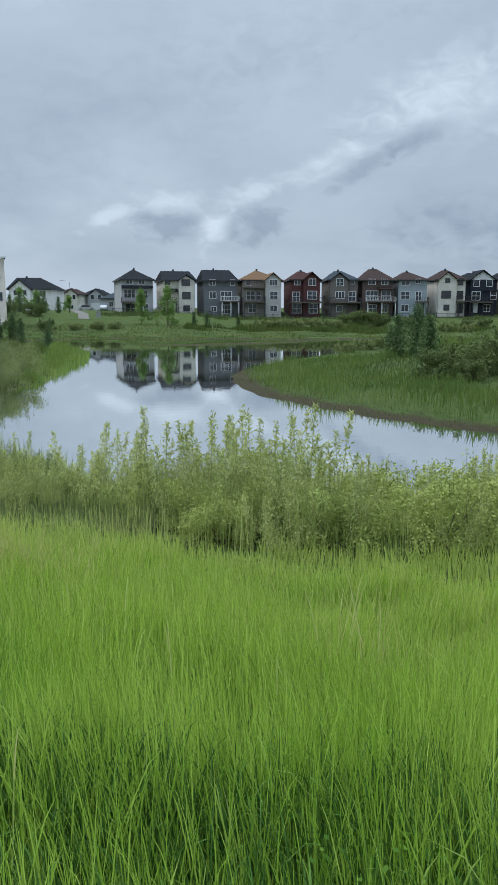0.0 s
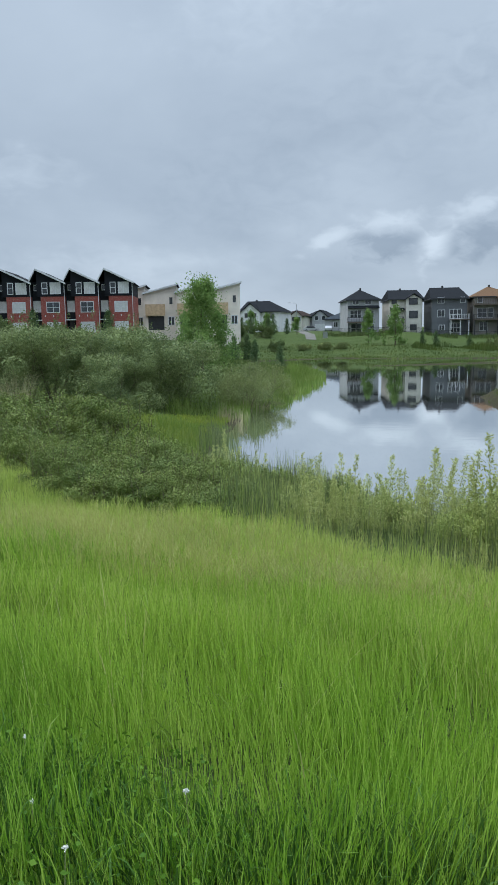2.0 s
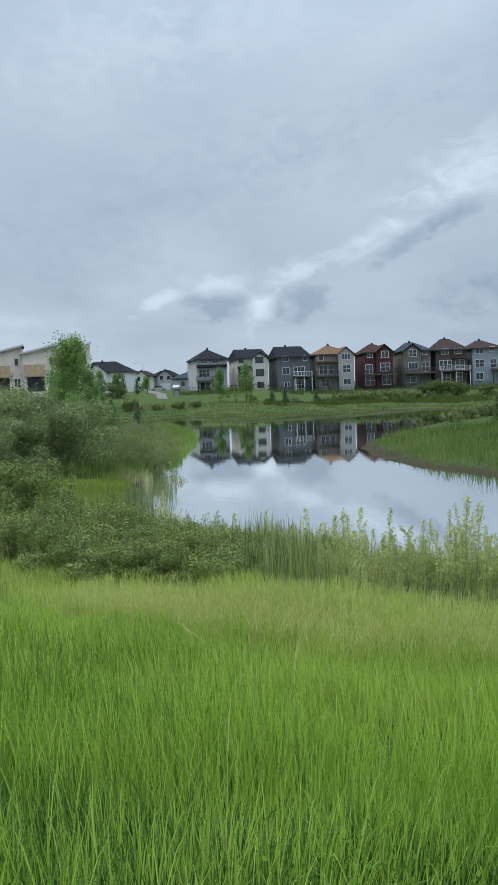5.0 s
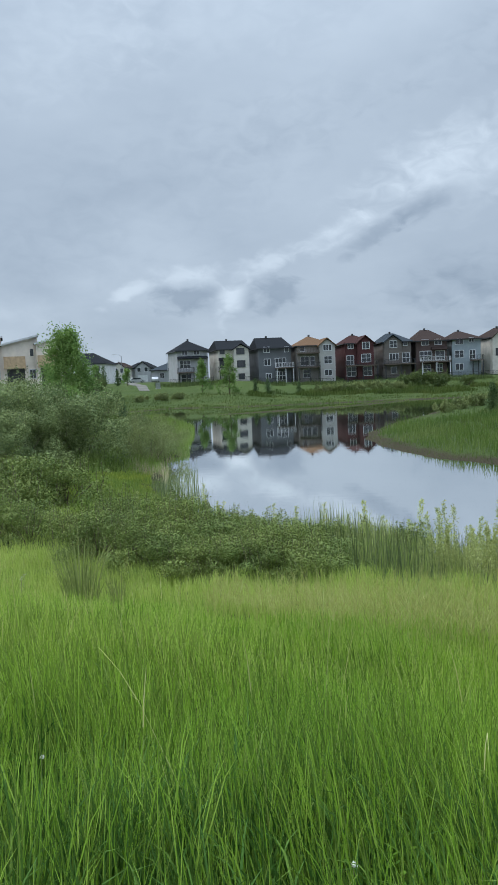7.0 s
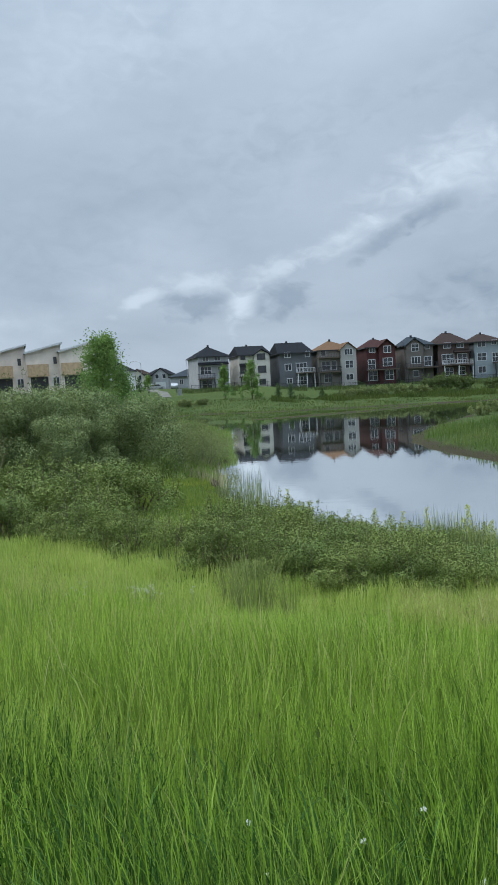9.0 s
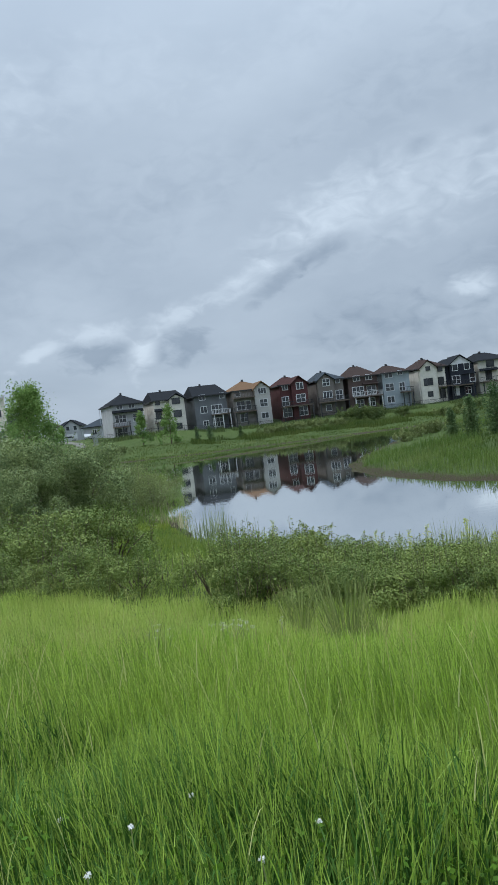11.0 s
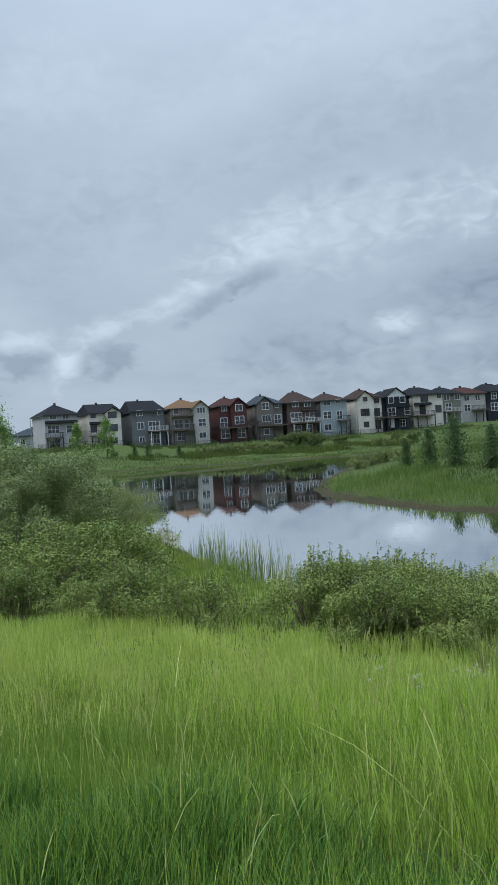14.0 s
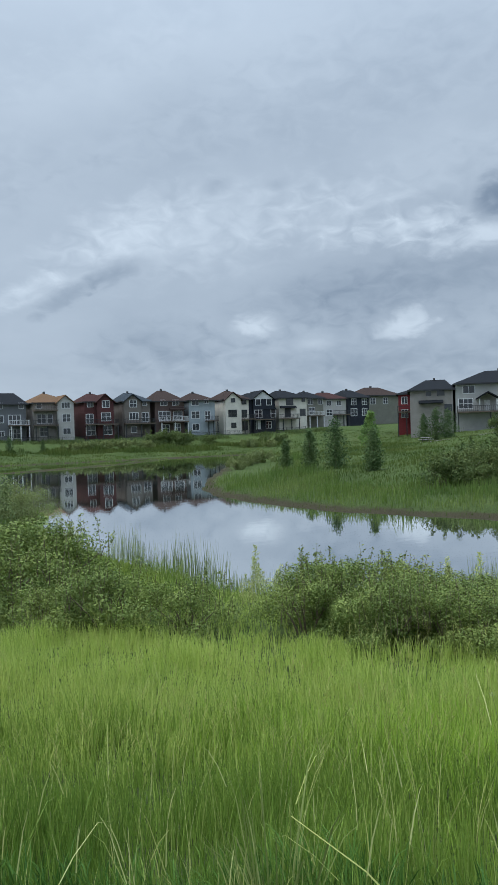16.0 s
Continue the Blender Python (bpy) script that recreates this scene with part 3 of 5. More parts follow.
house(49.8, 171.0, 4.4, 7.2, NAVY, ROOF_DARK, "navy house with white trim and a battened gable", cut=0.0, turn=0, ridge=9.7, ridge_u=(0.3, 0.7), wings=[(1.0, 6.4, 0.8, 9.9, NAVY, GABLE_STRIPE)],
      windows=[(2.3, 6.0, 1.2, 1.4, 0), (5.2, 6.0, 1.2, 1.4, 0), (2.3, 2.9, 1.8, 1.8, 1), (6.7, 3.0, 1.2, 1.8, 0), (2.2, 0.1, 1.0, 2.0, 0, WHITE), (4.9, 0.3, 1.4, 1.5, 1)],
      skirts=[(3.8, 8.0, 4.9)], balconies=[(1.2, 6.0, 2.5, DARK)])
house(58.5, 172.0, 4.8, 7.8, CREAM, ROOF_DARK, "cream house with a wide charcoal roof", cut=1.6, turn=0, ridge=9.9, ridge_u=(0.25, 0.6), eave=7.6,
      windows=[(4.6, 5.6, 1.8, 1.7, 1), (8.8, 6.4, 0.8, 0.9, 0), (4.0, 2.6, 1.4, 2.0, 1), (8.2, 2.8, 1.4, 1.6, 1)],
      skirts=[(1.8, 6.2, 4.8)], balconies=[(1.6, 6.4, 2.2, DARK)], trim=DARK)
house(68.0, 176.0, 5.6, 5.2, OLIVE, ROOF_DARK, "grey-olive house with a charcoal roof", cut=0.6, turn=0, ridge=8.9, eave=6.8,
      windows=[(2.0, 5.0, 1.4, 1.3, 1), (5.0, 5.0, 1.2, 1.3, 1), (2.4, 2.4, 1.6, 1.7, 1)], balconies=[(0.6, 5.0, 2.0, WHITE)])
house(73.8, 178.0, 5.8, 7.4, LIGHTGREY, ROOF_RED, "white house with a reddish roof", cut=0.0, turn=0, ridge=8.6, eave=6.4,
      windows=[(2.2, 4.4, 1.4, 1.3, 1), (5.2, 4.4, 1.2, 1.3, 1), (2.2, 1.8, 1.6, 1.5, 1)], balconies=[(3.4, 7.4, 2.0, DARK)])
house(82.8, 180.0, 6.2, 6.8, NAVY, ROOF_DARK, "navy house with white window trim", cut=0.0, turn=0, ridge=8.9, eave=6.4,
      windows=[(2.0, 4.2, 1.4, 1.6, 1), (5.4, 4.2, 1.4, 1.6, 1), (2.0, 1.2, 1.8, 1.9, 1), (5.4, 1.2, 1.4, 1.9, 1)])
house(91.0, 184.0, 6.5, 11.6, OLIVE, ROOF_BROWN, "olive house behind a birch tree", cut=0.0, turn=0, ridge=9.6, eave=6.8,
      windows=[(2.4, 4.2, 1.6, 1.6, 1), (6.6, 4.2, 1.4, 1.6, 1)])
house(67.0, 132.0, 4.6, 6.0, plain("red_stucco", (0.2, 0.032, 0.036), 0.8), ROOF_DARK, "bright red house with a flat-topped roof", eave=6.4, ridge=7.4, depth=9,
      windows=[(1.2, 4.2, 1.0, 1.3, 1), (1.2, 1.4, 1.2, 1.5, 1)], balconies=[(-0.2, 3.2, 2.6, DARK)], turn=-35)
house(62.2, 121.0, 4.4, 7.8, STONEGREY, ROOF_DARK, "grey-green house with a shallow charcoal roof", eave=6.7, ridge=9.0, ridge_u=(0.38, 0.85), depth=12,
      windows=[(3.4, 5.3, 1.0, 0.9, 0), (5.6, 5.3, 1.4, 1.0, 0), (7.2, 2.3, 1.4, 1.4, 0)], trim=STONEGREY, skirts=[(1.6, 6.0, 4.0)], turn=-35)
porch_house = house(68.9, 116.2, 4.4, 13.0, MIDGREY, ROOF_DARK, "light grey house with a raised columned porch", eave=7.6, ridge=10.4, ridge_u=(0.45, 0.9), depth=13,
      windows=[(2.4, 5.6, 2.0, 1.3, 1), (9.6, 5.8, 2.0, 1.3, 1), (1.8, 2.8, 2.4, 1.7, 2), (8.6, 2.9, 1.4, 1.7, 1), (10.8, 2.9, 1.2, 1.5, 1)],
      balconies=[(0.2, 11.4, 2.2, DARK)], turn=-35)
for side in (-1, 1):
    part("porch_roof", prism(bmesh.new(), [(5.6 + side * 2.0, 4.3), (5.6, 5.5), (5.6, 5.75), (5.6 + side * 2.0, 4.55)], -2.3, -0.01), ROOF_DARK, porch_house)
    part("porch_column", boxes((5.5 + side * 1.5, 5.7 + side * 1.5, -2.1, -1.9, 2.2, 4.4)), WHITE, porch_house)
part("porch_door", boxes((5.1, 6.1, -0.08, -0.01, 2.2, 4.2)), WHITE, porch_house)

# houses across the far street
WHITEWALL = siding("white_siding", (0.8, 0.8, 0.8))
house(-60.2, 187.0, 4.6, 10.6, WHITEWALL, ROOF_DARK, "white gabled house half behind shrubs", eave=5.6, ridge=8.8, ridge_u=(0.02, 0.6), wings=[(0.4, 5.6, 0.8, 7.9, WHITEWALL)],
      windows=[(1.9, 3.9, 0.9, 1.2, 0), (4.2, 3.9, 0.9, 1.2, 0), (8.4, 3.6, 1.6, 1.3, 1)])
house(-59.6, 230.0, 4.9, 7.4, CREAM, ROOF_BROWN, "small cream house on the far street", eave=4.9, ridge=6.8, wings=[(2.8, 6.8, 0.8, 6.6, CREAM)],
      windows=[(4.0, 3.2, 0.9, 1.3, 0), (5.8, 3.2, 0.9, 1.3, 0), (4.8, 0.4, 1.4, 1.2, 1)], trim=WHITE)
house(-53.4, 238.0, 4.9, 7.6, GREY, ROOF_DARK, "small grey gabled house with a garage", eave=4.8, ridge=6.9, wings=[(2.2, 7.2, 0.9, 6.9, GREY)],
      windows=[(3.6, 3.4, 1.0, 1.3, 0), (5.9, 3.4, 1.0, 1.3, 0), (4.7, 0.0, 3.0, 2.1, 3, WHITE)])
house(-40.0, 200.0, 4.6, 6.4, GREY, ROOF_SLATE, "grey house seen side-on behind its neighbour", eave=3.4, ridge=5.6, ridge_u=(0.6, 0.95), windows=[(3.0, 1.2, 1.0, 1.3, 1)])

# ---- townhouses ----
BLACKBOARD = siding("black_siding", (0.016, 0.018, 0.022), 0.18)
BRICK = brickwork("red_brick")
TAN = plain("tan_sheathing", (0.74, 0.67, 0.59), 0.85, 0.2, 0, 0.12, 0.6)
OSB = plain("bare_sheathing_board", (0.52, 0.38, 0.24), 0.85, 0.2, 0, 0.2, 2.0)


def townhouse(x0, y, base, turn=0.0, end=False):
    h = thing("townhouse", x0, y, base, turn, "black-clad townhouse with a red brick lower front", "townhouse", "townhouse row")
    w, top = 6.7, 7.6
    part("brick_wall", boxes((1.9, w, 0, 10, -4, 5.6)), BRICK, h)
    prof = [(1.9, 5.6), (w, 5.6), (w, top + 0.2), (1.2, 9.9), (1.2, 5.6)]
    part("upper_wall", prism(bmesh.new(), prof, -0.05, 10), BLACKBOARD, h)
    part("recess_wall", boxes((0, 1.9, 1.0, 9.9, -4, 8.1)), BLACKBOARD, h)
    part("roof", prism(bmesh.new(), [(1.2, 9.92), (w + 0.3, top), (w + 0.3, top + 0.22), (1.2, 10.16)], -0.5, 10.2), ROOF_DARK, h)
    part("roof_slope", prism(bmesh.new(), [(-0.1, 8.0), (1.2, 9.92), (1.2, 10.16), (-0.1, 8.24)], -0.5, 10.2), ROOF_DARK, h)
    part("fascia", prism(bmesh.new(), [(1.2, 9.9), (w + 0.32, top - 0.05), (w + 0.32, top + 0.26), (1.2, 10.2)], -0.62, -0.5), WHITE, h)
    part("fascia", prism(bmesh.new(), [(-0.12, 7.95), (1.2, 9.9), (1.2, 10.2), (-0.12, 8.28)], -0.615, -0.502), WHITE, h)
    part("downpipe", boxes((w - 0.1, w, -0.16, -0.06, -1, top)), WHITE, h)
    window(h, 2.8, 6.1, 0.9, 1.7, -0.05, WHITE, 0, 1)
    window(h, 4.9, 6.1, 1.9, 1.7, -0.05, WHITE, 1, 0, BLIND)
    window(h, 4.3, 3.0, 2.4, 1.6, 0, WHITE, 1, 1, BLIND if x0 < -76 or x0 > -64 else GLASS)
    window(h, 4.3, -0.4, 2.6, 1.6, 0, WHITE, 1, 1, BLIND)
    window(h, 0.9, 3.0, 1.5, 1.9, 1.0, DARK, 0, 0, BLIND)
    window(h, 0.8, 6.7, 0.6, 0.8, 1.0, WHITE, 0, 0)
    part("porch_roof", boxes((0.1, 2.0, -0.6, 0.99, 1.6, 1.75)), WHITE, h)
    part("door", boxes((0.5, 1.5, 0.9, 0.99, -0.8, 1.5)), DARK, h)
    for u in (2.6, 4.2):
        part("wall_lamp", boxes((u, u + 0.16, -0.14, -0.005, 2.2, 2.5)), WHITE, h)
    return h


for k in range(6):
    row_house = townhouse(-62.4 - 5.36 * k, 113.6 - 1.94 * k, 5.6, 20)
    row_house.scale = (0.845, 1, 1)


def tan_unit(x0, y, base, w=6.3):
    h = thing("townhouse", x0, y, base, 20, "unfinished tan townhouse with a single-pitch roof", "townhouse", "unfinished townhouses")
    part("wall", prism(bmesh.new(), [(0, -4), (w, -4), (w, 9.0), (0, 7.4)], 0, 10), TAN, h)
    part("roof", prism(bmesh.new(), [(-0.3, 7.35), (w + 0.3, 9.06), (w + 0.3, 9.3), (-0.3, 7.6)], -0.5, 10.2), ROOF_DARK, h)
    part("fascia", prism(bmesh.new(), [(-0.3, 7.3), (w + 0.3, 9.0), (w + 0.3, 9.34), (-0.3, 7.64)], -0.6, -0.5), WHITE, h)
    part("balcony_wall", boxes((0.2, 4.0, -0.5, -0.01, 3.2, 5.4)), OSB, h)
    # no hollow here: a solid near-black panel paints the shade of a recess
    part("recess", boxes((0.7, 3.8, -0.02, 0.3, 0.4, 3.1)), DARK, h)
    window(h, 5.2, 5.4, 0.6, 1.3, 0, TAN, 0, 0)
    window(h, 5.2, 1.4, 1.0, 1.5, 0, WHITE, 1, 0)
    return h


for x in (-69.7, -63.0, -56.3, -50.0):
    tan_unit(x, 133.0, 5.0)

# ---- plants ----
rng = np.random.default_rng(7)


def blades(x, y, z, h, w, lean, curl=0.5, direction=None):
    """Grass blades: a bent strip of three joints each. Returns vertices, corners and face sizes."""
    n = len(x)
    a = rng.uniform(0, 2 * np.pi, n) if direction is None else direction
    b = rng.uniform(0, 2 * np.pi, n)
    sx, sy = np.cos(b) * w / 2, np.sin(b) * w / 2
    bx, by = np.cos(a) * lean * h, np.sin(a) * lean * h
    v = np.empty((n, 7, 3), np.float32)
    for k, (f, wid) in enumerate(((0.0, 1.0), (0.45, 0.85), (0.8, 0.5))):
        cx, cy = x + bx * f ** (1 + curl), y + by * f ** (1 + curl)
        v[:, 2 * k] = np.stack([cx - sx * wid, cy - sy * wid, z + h * f], 1)
        v[:, 2 * k + 1] = np.stack([cx + sx * wid, cy + sy * wid, z + h * f], 1)
    v[:, 6] = np.stack([x + bx, y + by, z + h * (1 - 0.25 * lean)], 1)
    o = (np.arange(n) * 7)[:, None]
    c = (o + np.array([0, 1, 3, 2, 2, 3, 5, 4, 4, 5, 6])).ravel()
    return v.reshape(-1, 3), c, np.tile([4, 4, 3], n)


def stuff(name, data, material, label, category):
    me = array_mesh(name, *data, material)
    return tagged(new(name, me), label, category, kind="stuff")


def leaves(p, size, up=0.3, long=1.7, facing=None):
    """Pointed leaves at the places p, each a diamond; they lie across the way they face, if given."""
    n = len(p)
    d = rng.normal(size=(n, 3))
    d[:, 2] += up
    d /= np.linalg.norm(d, axis=1)[:, None]
    if facing is not None:
        d = d - 0.75 * np.sum(d * facing, 1)[:, None] * facing
        d /= np.linalg.norm(d, axis=1)[:, None]
    e = np.cross(d, rng.normal(size=(n, 3)) if facing is None else facing + rng.normal(0, 0.38, (n, 3)))
    e /= np.linalg.norm(e, axis=1)[:, None]
    s = (size * rng.uniform(0.6, 1.3, n))[:, None]
    v = np.empty((n, 4, 3), np.float32)
    v[:, 0], v[:, 2] = p, p + d * s * long
    v[:, 1], v[:, 3] = p + d * s * long * 0.5 + e * s * 0.42, p + d * s * long * 0.5 - e * s * 0.42
    c = (np.arange(n) * 4)[:, None] + np.array([0, 1, 2, 3])
    return v.reshape(-1, 3), c.ravel(), np.full(n, 4)


def stem_mesh(bm, points, r0, r1, sides=5):
    """A tapered stem through points."""
    rings = []
    m = len(points)
    for i, p in enumerate(points):
        p = Vector(p)
        d = (Vector(points[min(i + 1, m - 1)]) - Vector(points[max(i - 1, 0)])).normalized()
        a = d.cross(Vector((0.31, 0.95, 0.07))).normalized()
        b = d.cross(a)
        r = r0 + (r1 - r0) * i / (m - 1)
        rings.append([bm.verts.new(p + (a * math.cos(t) + b * math.sin(t)) * r) for t in (2 * math.pi * k / sides for k in range(sides))])
    for r, q in zip(rings, rings[1:]):
        for k in range(sides):
            bm.faces.new((r[k], r[(k + 1) % sides], q[(k + 1) % sides], q[k]))
    bm.faces.new(rings[-1])


LEAF_SHRUB = foliage("shrub_leaves", (0.07, 0.105, 0.026), (0.142, 0.195, 0.048), (0.25, 0.30, 0.085), 0.35, 0.7, 0.12)
LEAF_WILLOW = foliage("grey_willow_leaves", (0.085, 0.12, 0.045), (0.17, 0.22, 0.08), (0.285, 0.335, 0.135), 0.35, 0.4, 0.12)
LEAF_LIGHT = foliage("young_willow_leaves", (0.19, 0.24, 0.055), (0.31, 0.37, 0.10), (0.45, 0.49, 0.17))
LEAF_HEDGE = foliage("hedge_leaves", (0.055, 0.085, 0.03), (0.10, 0.14, 0.045), (0.165, 0.205, 0.07))
LEAF_OLIVE = foliage("olive_willow_leaves", (0.11, 0.145, 0.05), (0.175, 0.215, 0.075), (0.265, 0.30, 0.12))
LEAF_TREE = foliage("poplar_leaves", (0.095, 0.175, 0.045), (0.17, 0.275, 0.075), (0.275, 0.39, 0.12))
NEEDLES = foliage("spruce_needles", (0.04, 0.075, 0.028), (0.085, 0.14, 0.052), (0.15, 0.21, 0.085), translucent=0.25)
GRASS = foliage("meadow_grass", (0.052, 0.135, 0.013), (0.222, 0.41, 0.034), (0.49, 0.645, 0.135), 0.45, 0.55, 0.40, 0.5, (0.44, 0.53, 0.11))
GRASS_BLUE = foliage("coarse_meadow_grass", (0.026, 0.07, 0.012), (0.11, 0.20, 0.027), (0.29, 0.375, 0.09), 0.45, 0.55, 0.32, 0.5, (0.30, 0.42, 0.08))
# dark greens that carry the shade at the foot of the meadow in their colour
GRASS_SHADE = foliage("shade_dark_grass", (0.025, 0.07, 0.012), (0.06, 0.14, 0.024), (0.13, 0.24, 0.05), 0.4, 0.7, 0.2)
GRASS_FAR = foliage("bank_grass", (0.055, 0.09, 0.02), (0.095, 0.14, 0.032), (0.16, 0.185, 0.06), 0.5, 0.12)
GRASS_RIPE = foliage("ripe_grass", (0.16, 0.25, 0.04), (0.36, 0.48, 0.095), (0.56, 0.64, 0.19), 0.35, 0.4, 0.45, 0.5, (0.42, 0.48, 0.14))
REED = foliage("reed_leaves", (0.10, 0.17, 0.03), (0.17, 0.26, 0.05), (0.28, 0.34, 0.11), 0.4, 0.5)
REED_DARK = foliage("cattail_leaves", (0.15, 0.22, 0.045), (0.32, 0.40, 0.105), (0.52, 0.56, 0.23), 0.3, 0.6, 0.42)
CATTAIL = foliage("dark_cattail_leaves", (0.07, 0.10, 0.04), (0.145, 0.19, 0.075), (0.27, 0.31, 0.14), 0.3, 0.6, 0.3)
REED_SPIT = foliage("spit_cattail_leaves", (0.07, 0.115, 0.025), (0.12, 0.19, 0.04), (0.22, 0.27, 0.09), 0.55, 0.16)
DRY = foliage("dry_grass", (0.22, 0.20, 0.10), (0.34, 0.31, 0.17), (0.50, 0.46, 0.29), 0.3, 0.5)


def bush_template(kind, radius, tall, count, size, material, ragged=0.25, sprigs=6, name="bush"):
    """A shrub of many stems under an uneven crown. Stands at the origin."""
    ob = new(name)
    for k in range(6):
        bm = bmesh.new()
        a = 2 * math.pi * k / 6 + rng.uniform(-0.3, 0.3)
        r = radius * rng.uniform(0.2, 0.75)
        t = Vector((math.cos(a) * r, math.sin(a) * r, tall * rng.uniform(0.5, 0.85)))
        stem_mesh(bm, [(t.x * 0.1, t.y * 0.1, -0.15), (t.x * 0.5, t.y * 0.5, t.z * 0.5), tuple(t)], 0.03, 0.008)
        part("stem", bm, BARK, ob)
    lobes = []
    for k in range(int(14 + radius * 6)):
        a, u = rng.uniform(0, 2 * np.pi), rng.uniform(0, 1) ** 0.6
        z = tall * rng.uniform(0.12, 0.92)
        wide = radius * u * math.sqrt(max(0.05, 1 - (z / tall - 0.35) ** 2 * 1.6))
        lobes.append((wide * math.cos(a), wide * math.sin(a), z, rng.uniform(0.15, 0.29) * min(radius, tall) + 0.04))
    per = count // len(lobes)
    pts, face = [], []
    for lx, ly, lz, r in lobes:
        d = rng.normal(size=(per, 3))
        d /= np.linalg.norm(d, axis=1)[:, None]
        q = d * (r * rng.uniform(0.68, 1.0 + ragged * 0.55, per))[:, None] + np.array([lx, ly, lz])
        pts.append(q)
        face.append(d)
    for k in range(sprigs):
        a, r = rng.uniform(0, 2 * np.pi), radius * rng.uniform(0, 0.8)
        m, top = 64, rng.uniform(0.95, 1.3 + ragged * 0.2) * tall
        sx, sy = r * math.cos(a), r * math.sin(a)
        lx, ly = rng.normal(0, 0.1, 2) * tall
        bm = bmesh.new()
        stem_mesh(bm, [(sx, sy, 0.45 * tall), (sx + lx * 0.4, sy + ly * 0.4, 0.75 * tall), (sx + lx, sy + ly, top)], 0.008, 0.003, 3)
        part("stem", bm, BARK, ob)
        f = rng.uniform(0.15, 1.0, m)
        wide = 0.075 * (1.25 - f) * (radius + 0.3) / 1.35
        pts.append(np.stack([sx + lx * f + rng.normal(0, 1, m) * wide, sy + ly * f + rng.normal(0, 1, m) * wide, 0.45 * tall + (top - 0.45 * tall) * f], 1))
        face.append(rng.normal(0, 0.6, (m, 3)) + np.array([0, 0, 0.5]))
    p, face = np.concatenate(pts), np.concatenate(face)
    face /= np.linalg.norm(face, axis=1)[:, None]
    keep = p[:, 2] > 0.02
    p, face = p[keep], face[keep]
    crown = new("crown", array_mesh("crown", *leaves(p, size, facing=face), material))
    crown.parent = ob
    return ob


def place(template, x, y, scale=1.0, turn=0.0, label="", category="bush", group="", sink=0.0, tall=1.0):
    c = copy_thing(template, Matrix.Identity(4))
    c.matrix_basis = pose(x, y, float(height(x, y)) - sink, 0, 0, turn) @ Matrix.Diagonal((scale, scale, scale * tall, 1))
    return tagged(c, label, category, group)


def drop_template(ob):
    for o in (*ob.children_recursive, ob):
        bpy.data.objects.remove(o)


def slope_edge(x):
    """Where the tall grass ends and the shrubs begin."""
    return np.interp(x, [-30, -20, -16, -14.6, -12.8, -11, -9.6, -8, -6.3, -5, -3, 0, 4, 12], [22.0, 20.6, 19.0, 17.6, 15.8, 14.3, 13.2, 13.2, 12.5, 11.6, 10.6, 10.1, 9.8, 9.8])


# shrubs along the foot of the slope
shrub_a = bush_template("a", 1.05, 1.35, 10000, 0.034, LEAF_SHRUB, 0.3, 34)
shrub_b = bush_template("b", 1.25, 1.15, 10000, 0.034, LEAF_SHRUB, 0.35, 36)
shrub_c = bush_template("c", 0.9, 1.5, 9000, 0.034, LEAF_SHRUB, 0.4, 40)
willow = bush_template("w", 3.2, 3.7, 30000, 0.072, LEAF_WILLOW, 0.2, 22)
inlet_willow = bush_template("i", 2.4, 1.7, 9000, 0.05, LEAF_OLIVE, 0.6, 24)
pale = bush_template("p", 1.8, 2.0, 7000, 0.06, LEAF_LIGHT, 0.5, 16)
NEAR_SHRUBS = [(-11.7, 14.4, 0.75, 0), (-10.4, 12.7, 0.72, 1), (-9.4, 12.0, 0.72, 0), (-8.3, 12.2, 0.72, 2), (-7.3, 12.8, 0.75, 1), (-11.0, 13.6, 0.72, 2), (-10.5, 14.4, 0.8, 1), (-9.6, 13.8, 0.8, 0), (-8.6, 13.5, 0.8, 2), (-11.5, 15.6, 0.85, 0), (-7.6, 14.0, 0.8, 1), (-11.2, 16.5, 0.85, 1), (-10.1, 15.8, 0.9, 0), (-9.0, 14.6, 0.8, 1), (-8.1, 15.6, 0.85, 2), (-7.2, 15.4, 0.85, 1), (-9.3, 16.6, 0.9, 0), (-12.4, 16.9, 0.85, 0),
               (-6.6, 17.6, 0.95, 0), (-7.9, 17.3, 1.0, 1), (-9.1, 17.5, 0.95, 2), (-10.3, 17.4, 1.0, 0), (-11.6, 17.8, 0.95, 2), (-10.9, 19.0, 1.0, 1), (-8.6, 18.8, 1.0, 0),
               (-14.1, 18.3, 0.9, 1), (-15.4, 18.0, 1.0, 0), (-16.6, 19.6, 0.9, 1), (-17.9, 19.4, 0.95, 2), (-19.2, 20.1, 0.9, 1), (-20.6, 20.4, 1.0, 0), (-22.2, 21.0, 1.1, 1),
               (-24.0, 21.6, 1.2, 0), (-15.6, 20.2, 0.9, 0), (-18.4, 21.4, 1.0, 1), (-5.2, 17.0, 0.8, 2)]
for x, y, s, k in NEAR_SHRUBS:
    y = max(y, float(slope_edge(x)) + 0.75 * s)
    place((shrub_a, shrub_b, shrub_c)[k], x, y, s, rng.uniform(0, 360), "leafy green shrub at the foot of the grass slope", "bush", "shrubs along the slope", 0.03, 0.66 if x > -10.2 else 0.82)
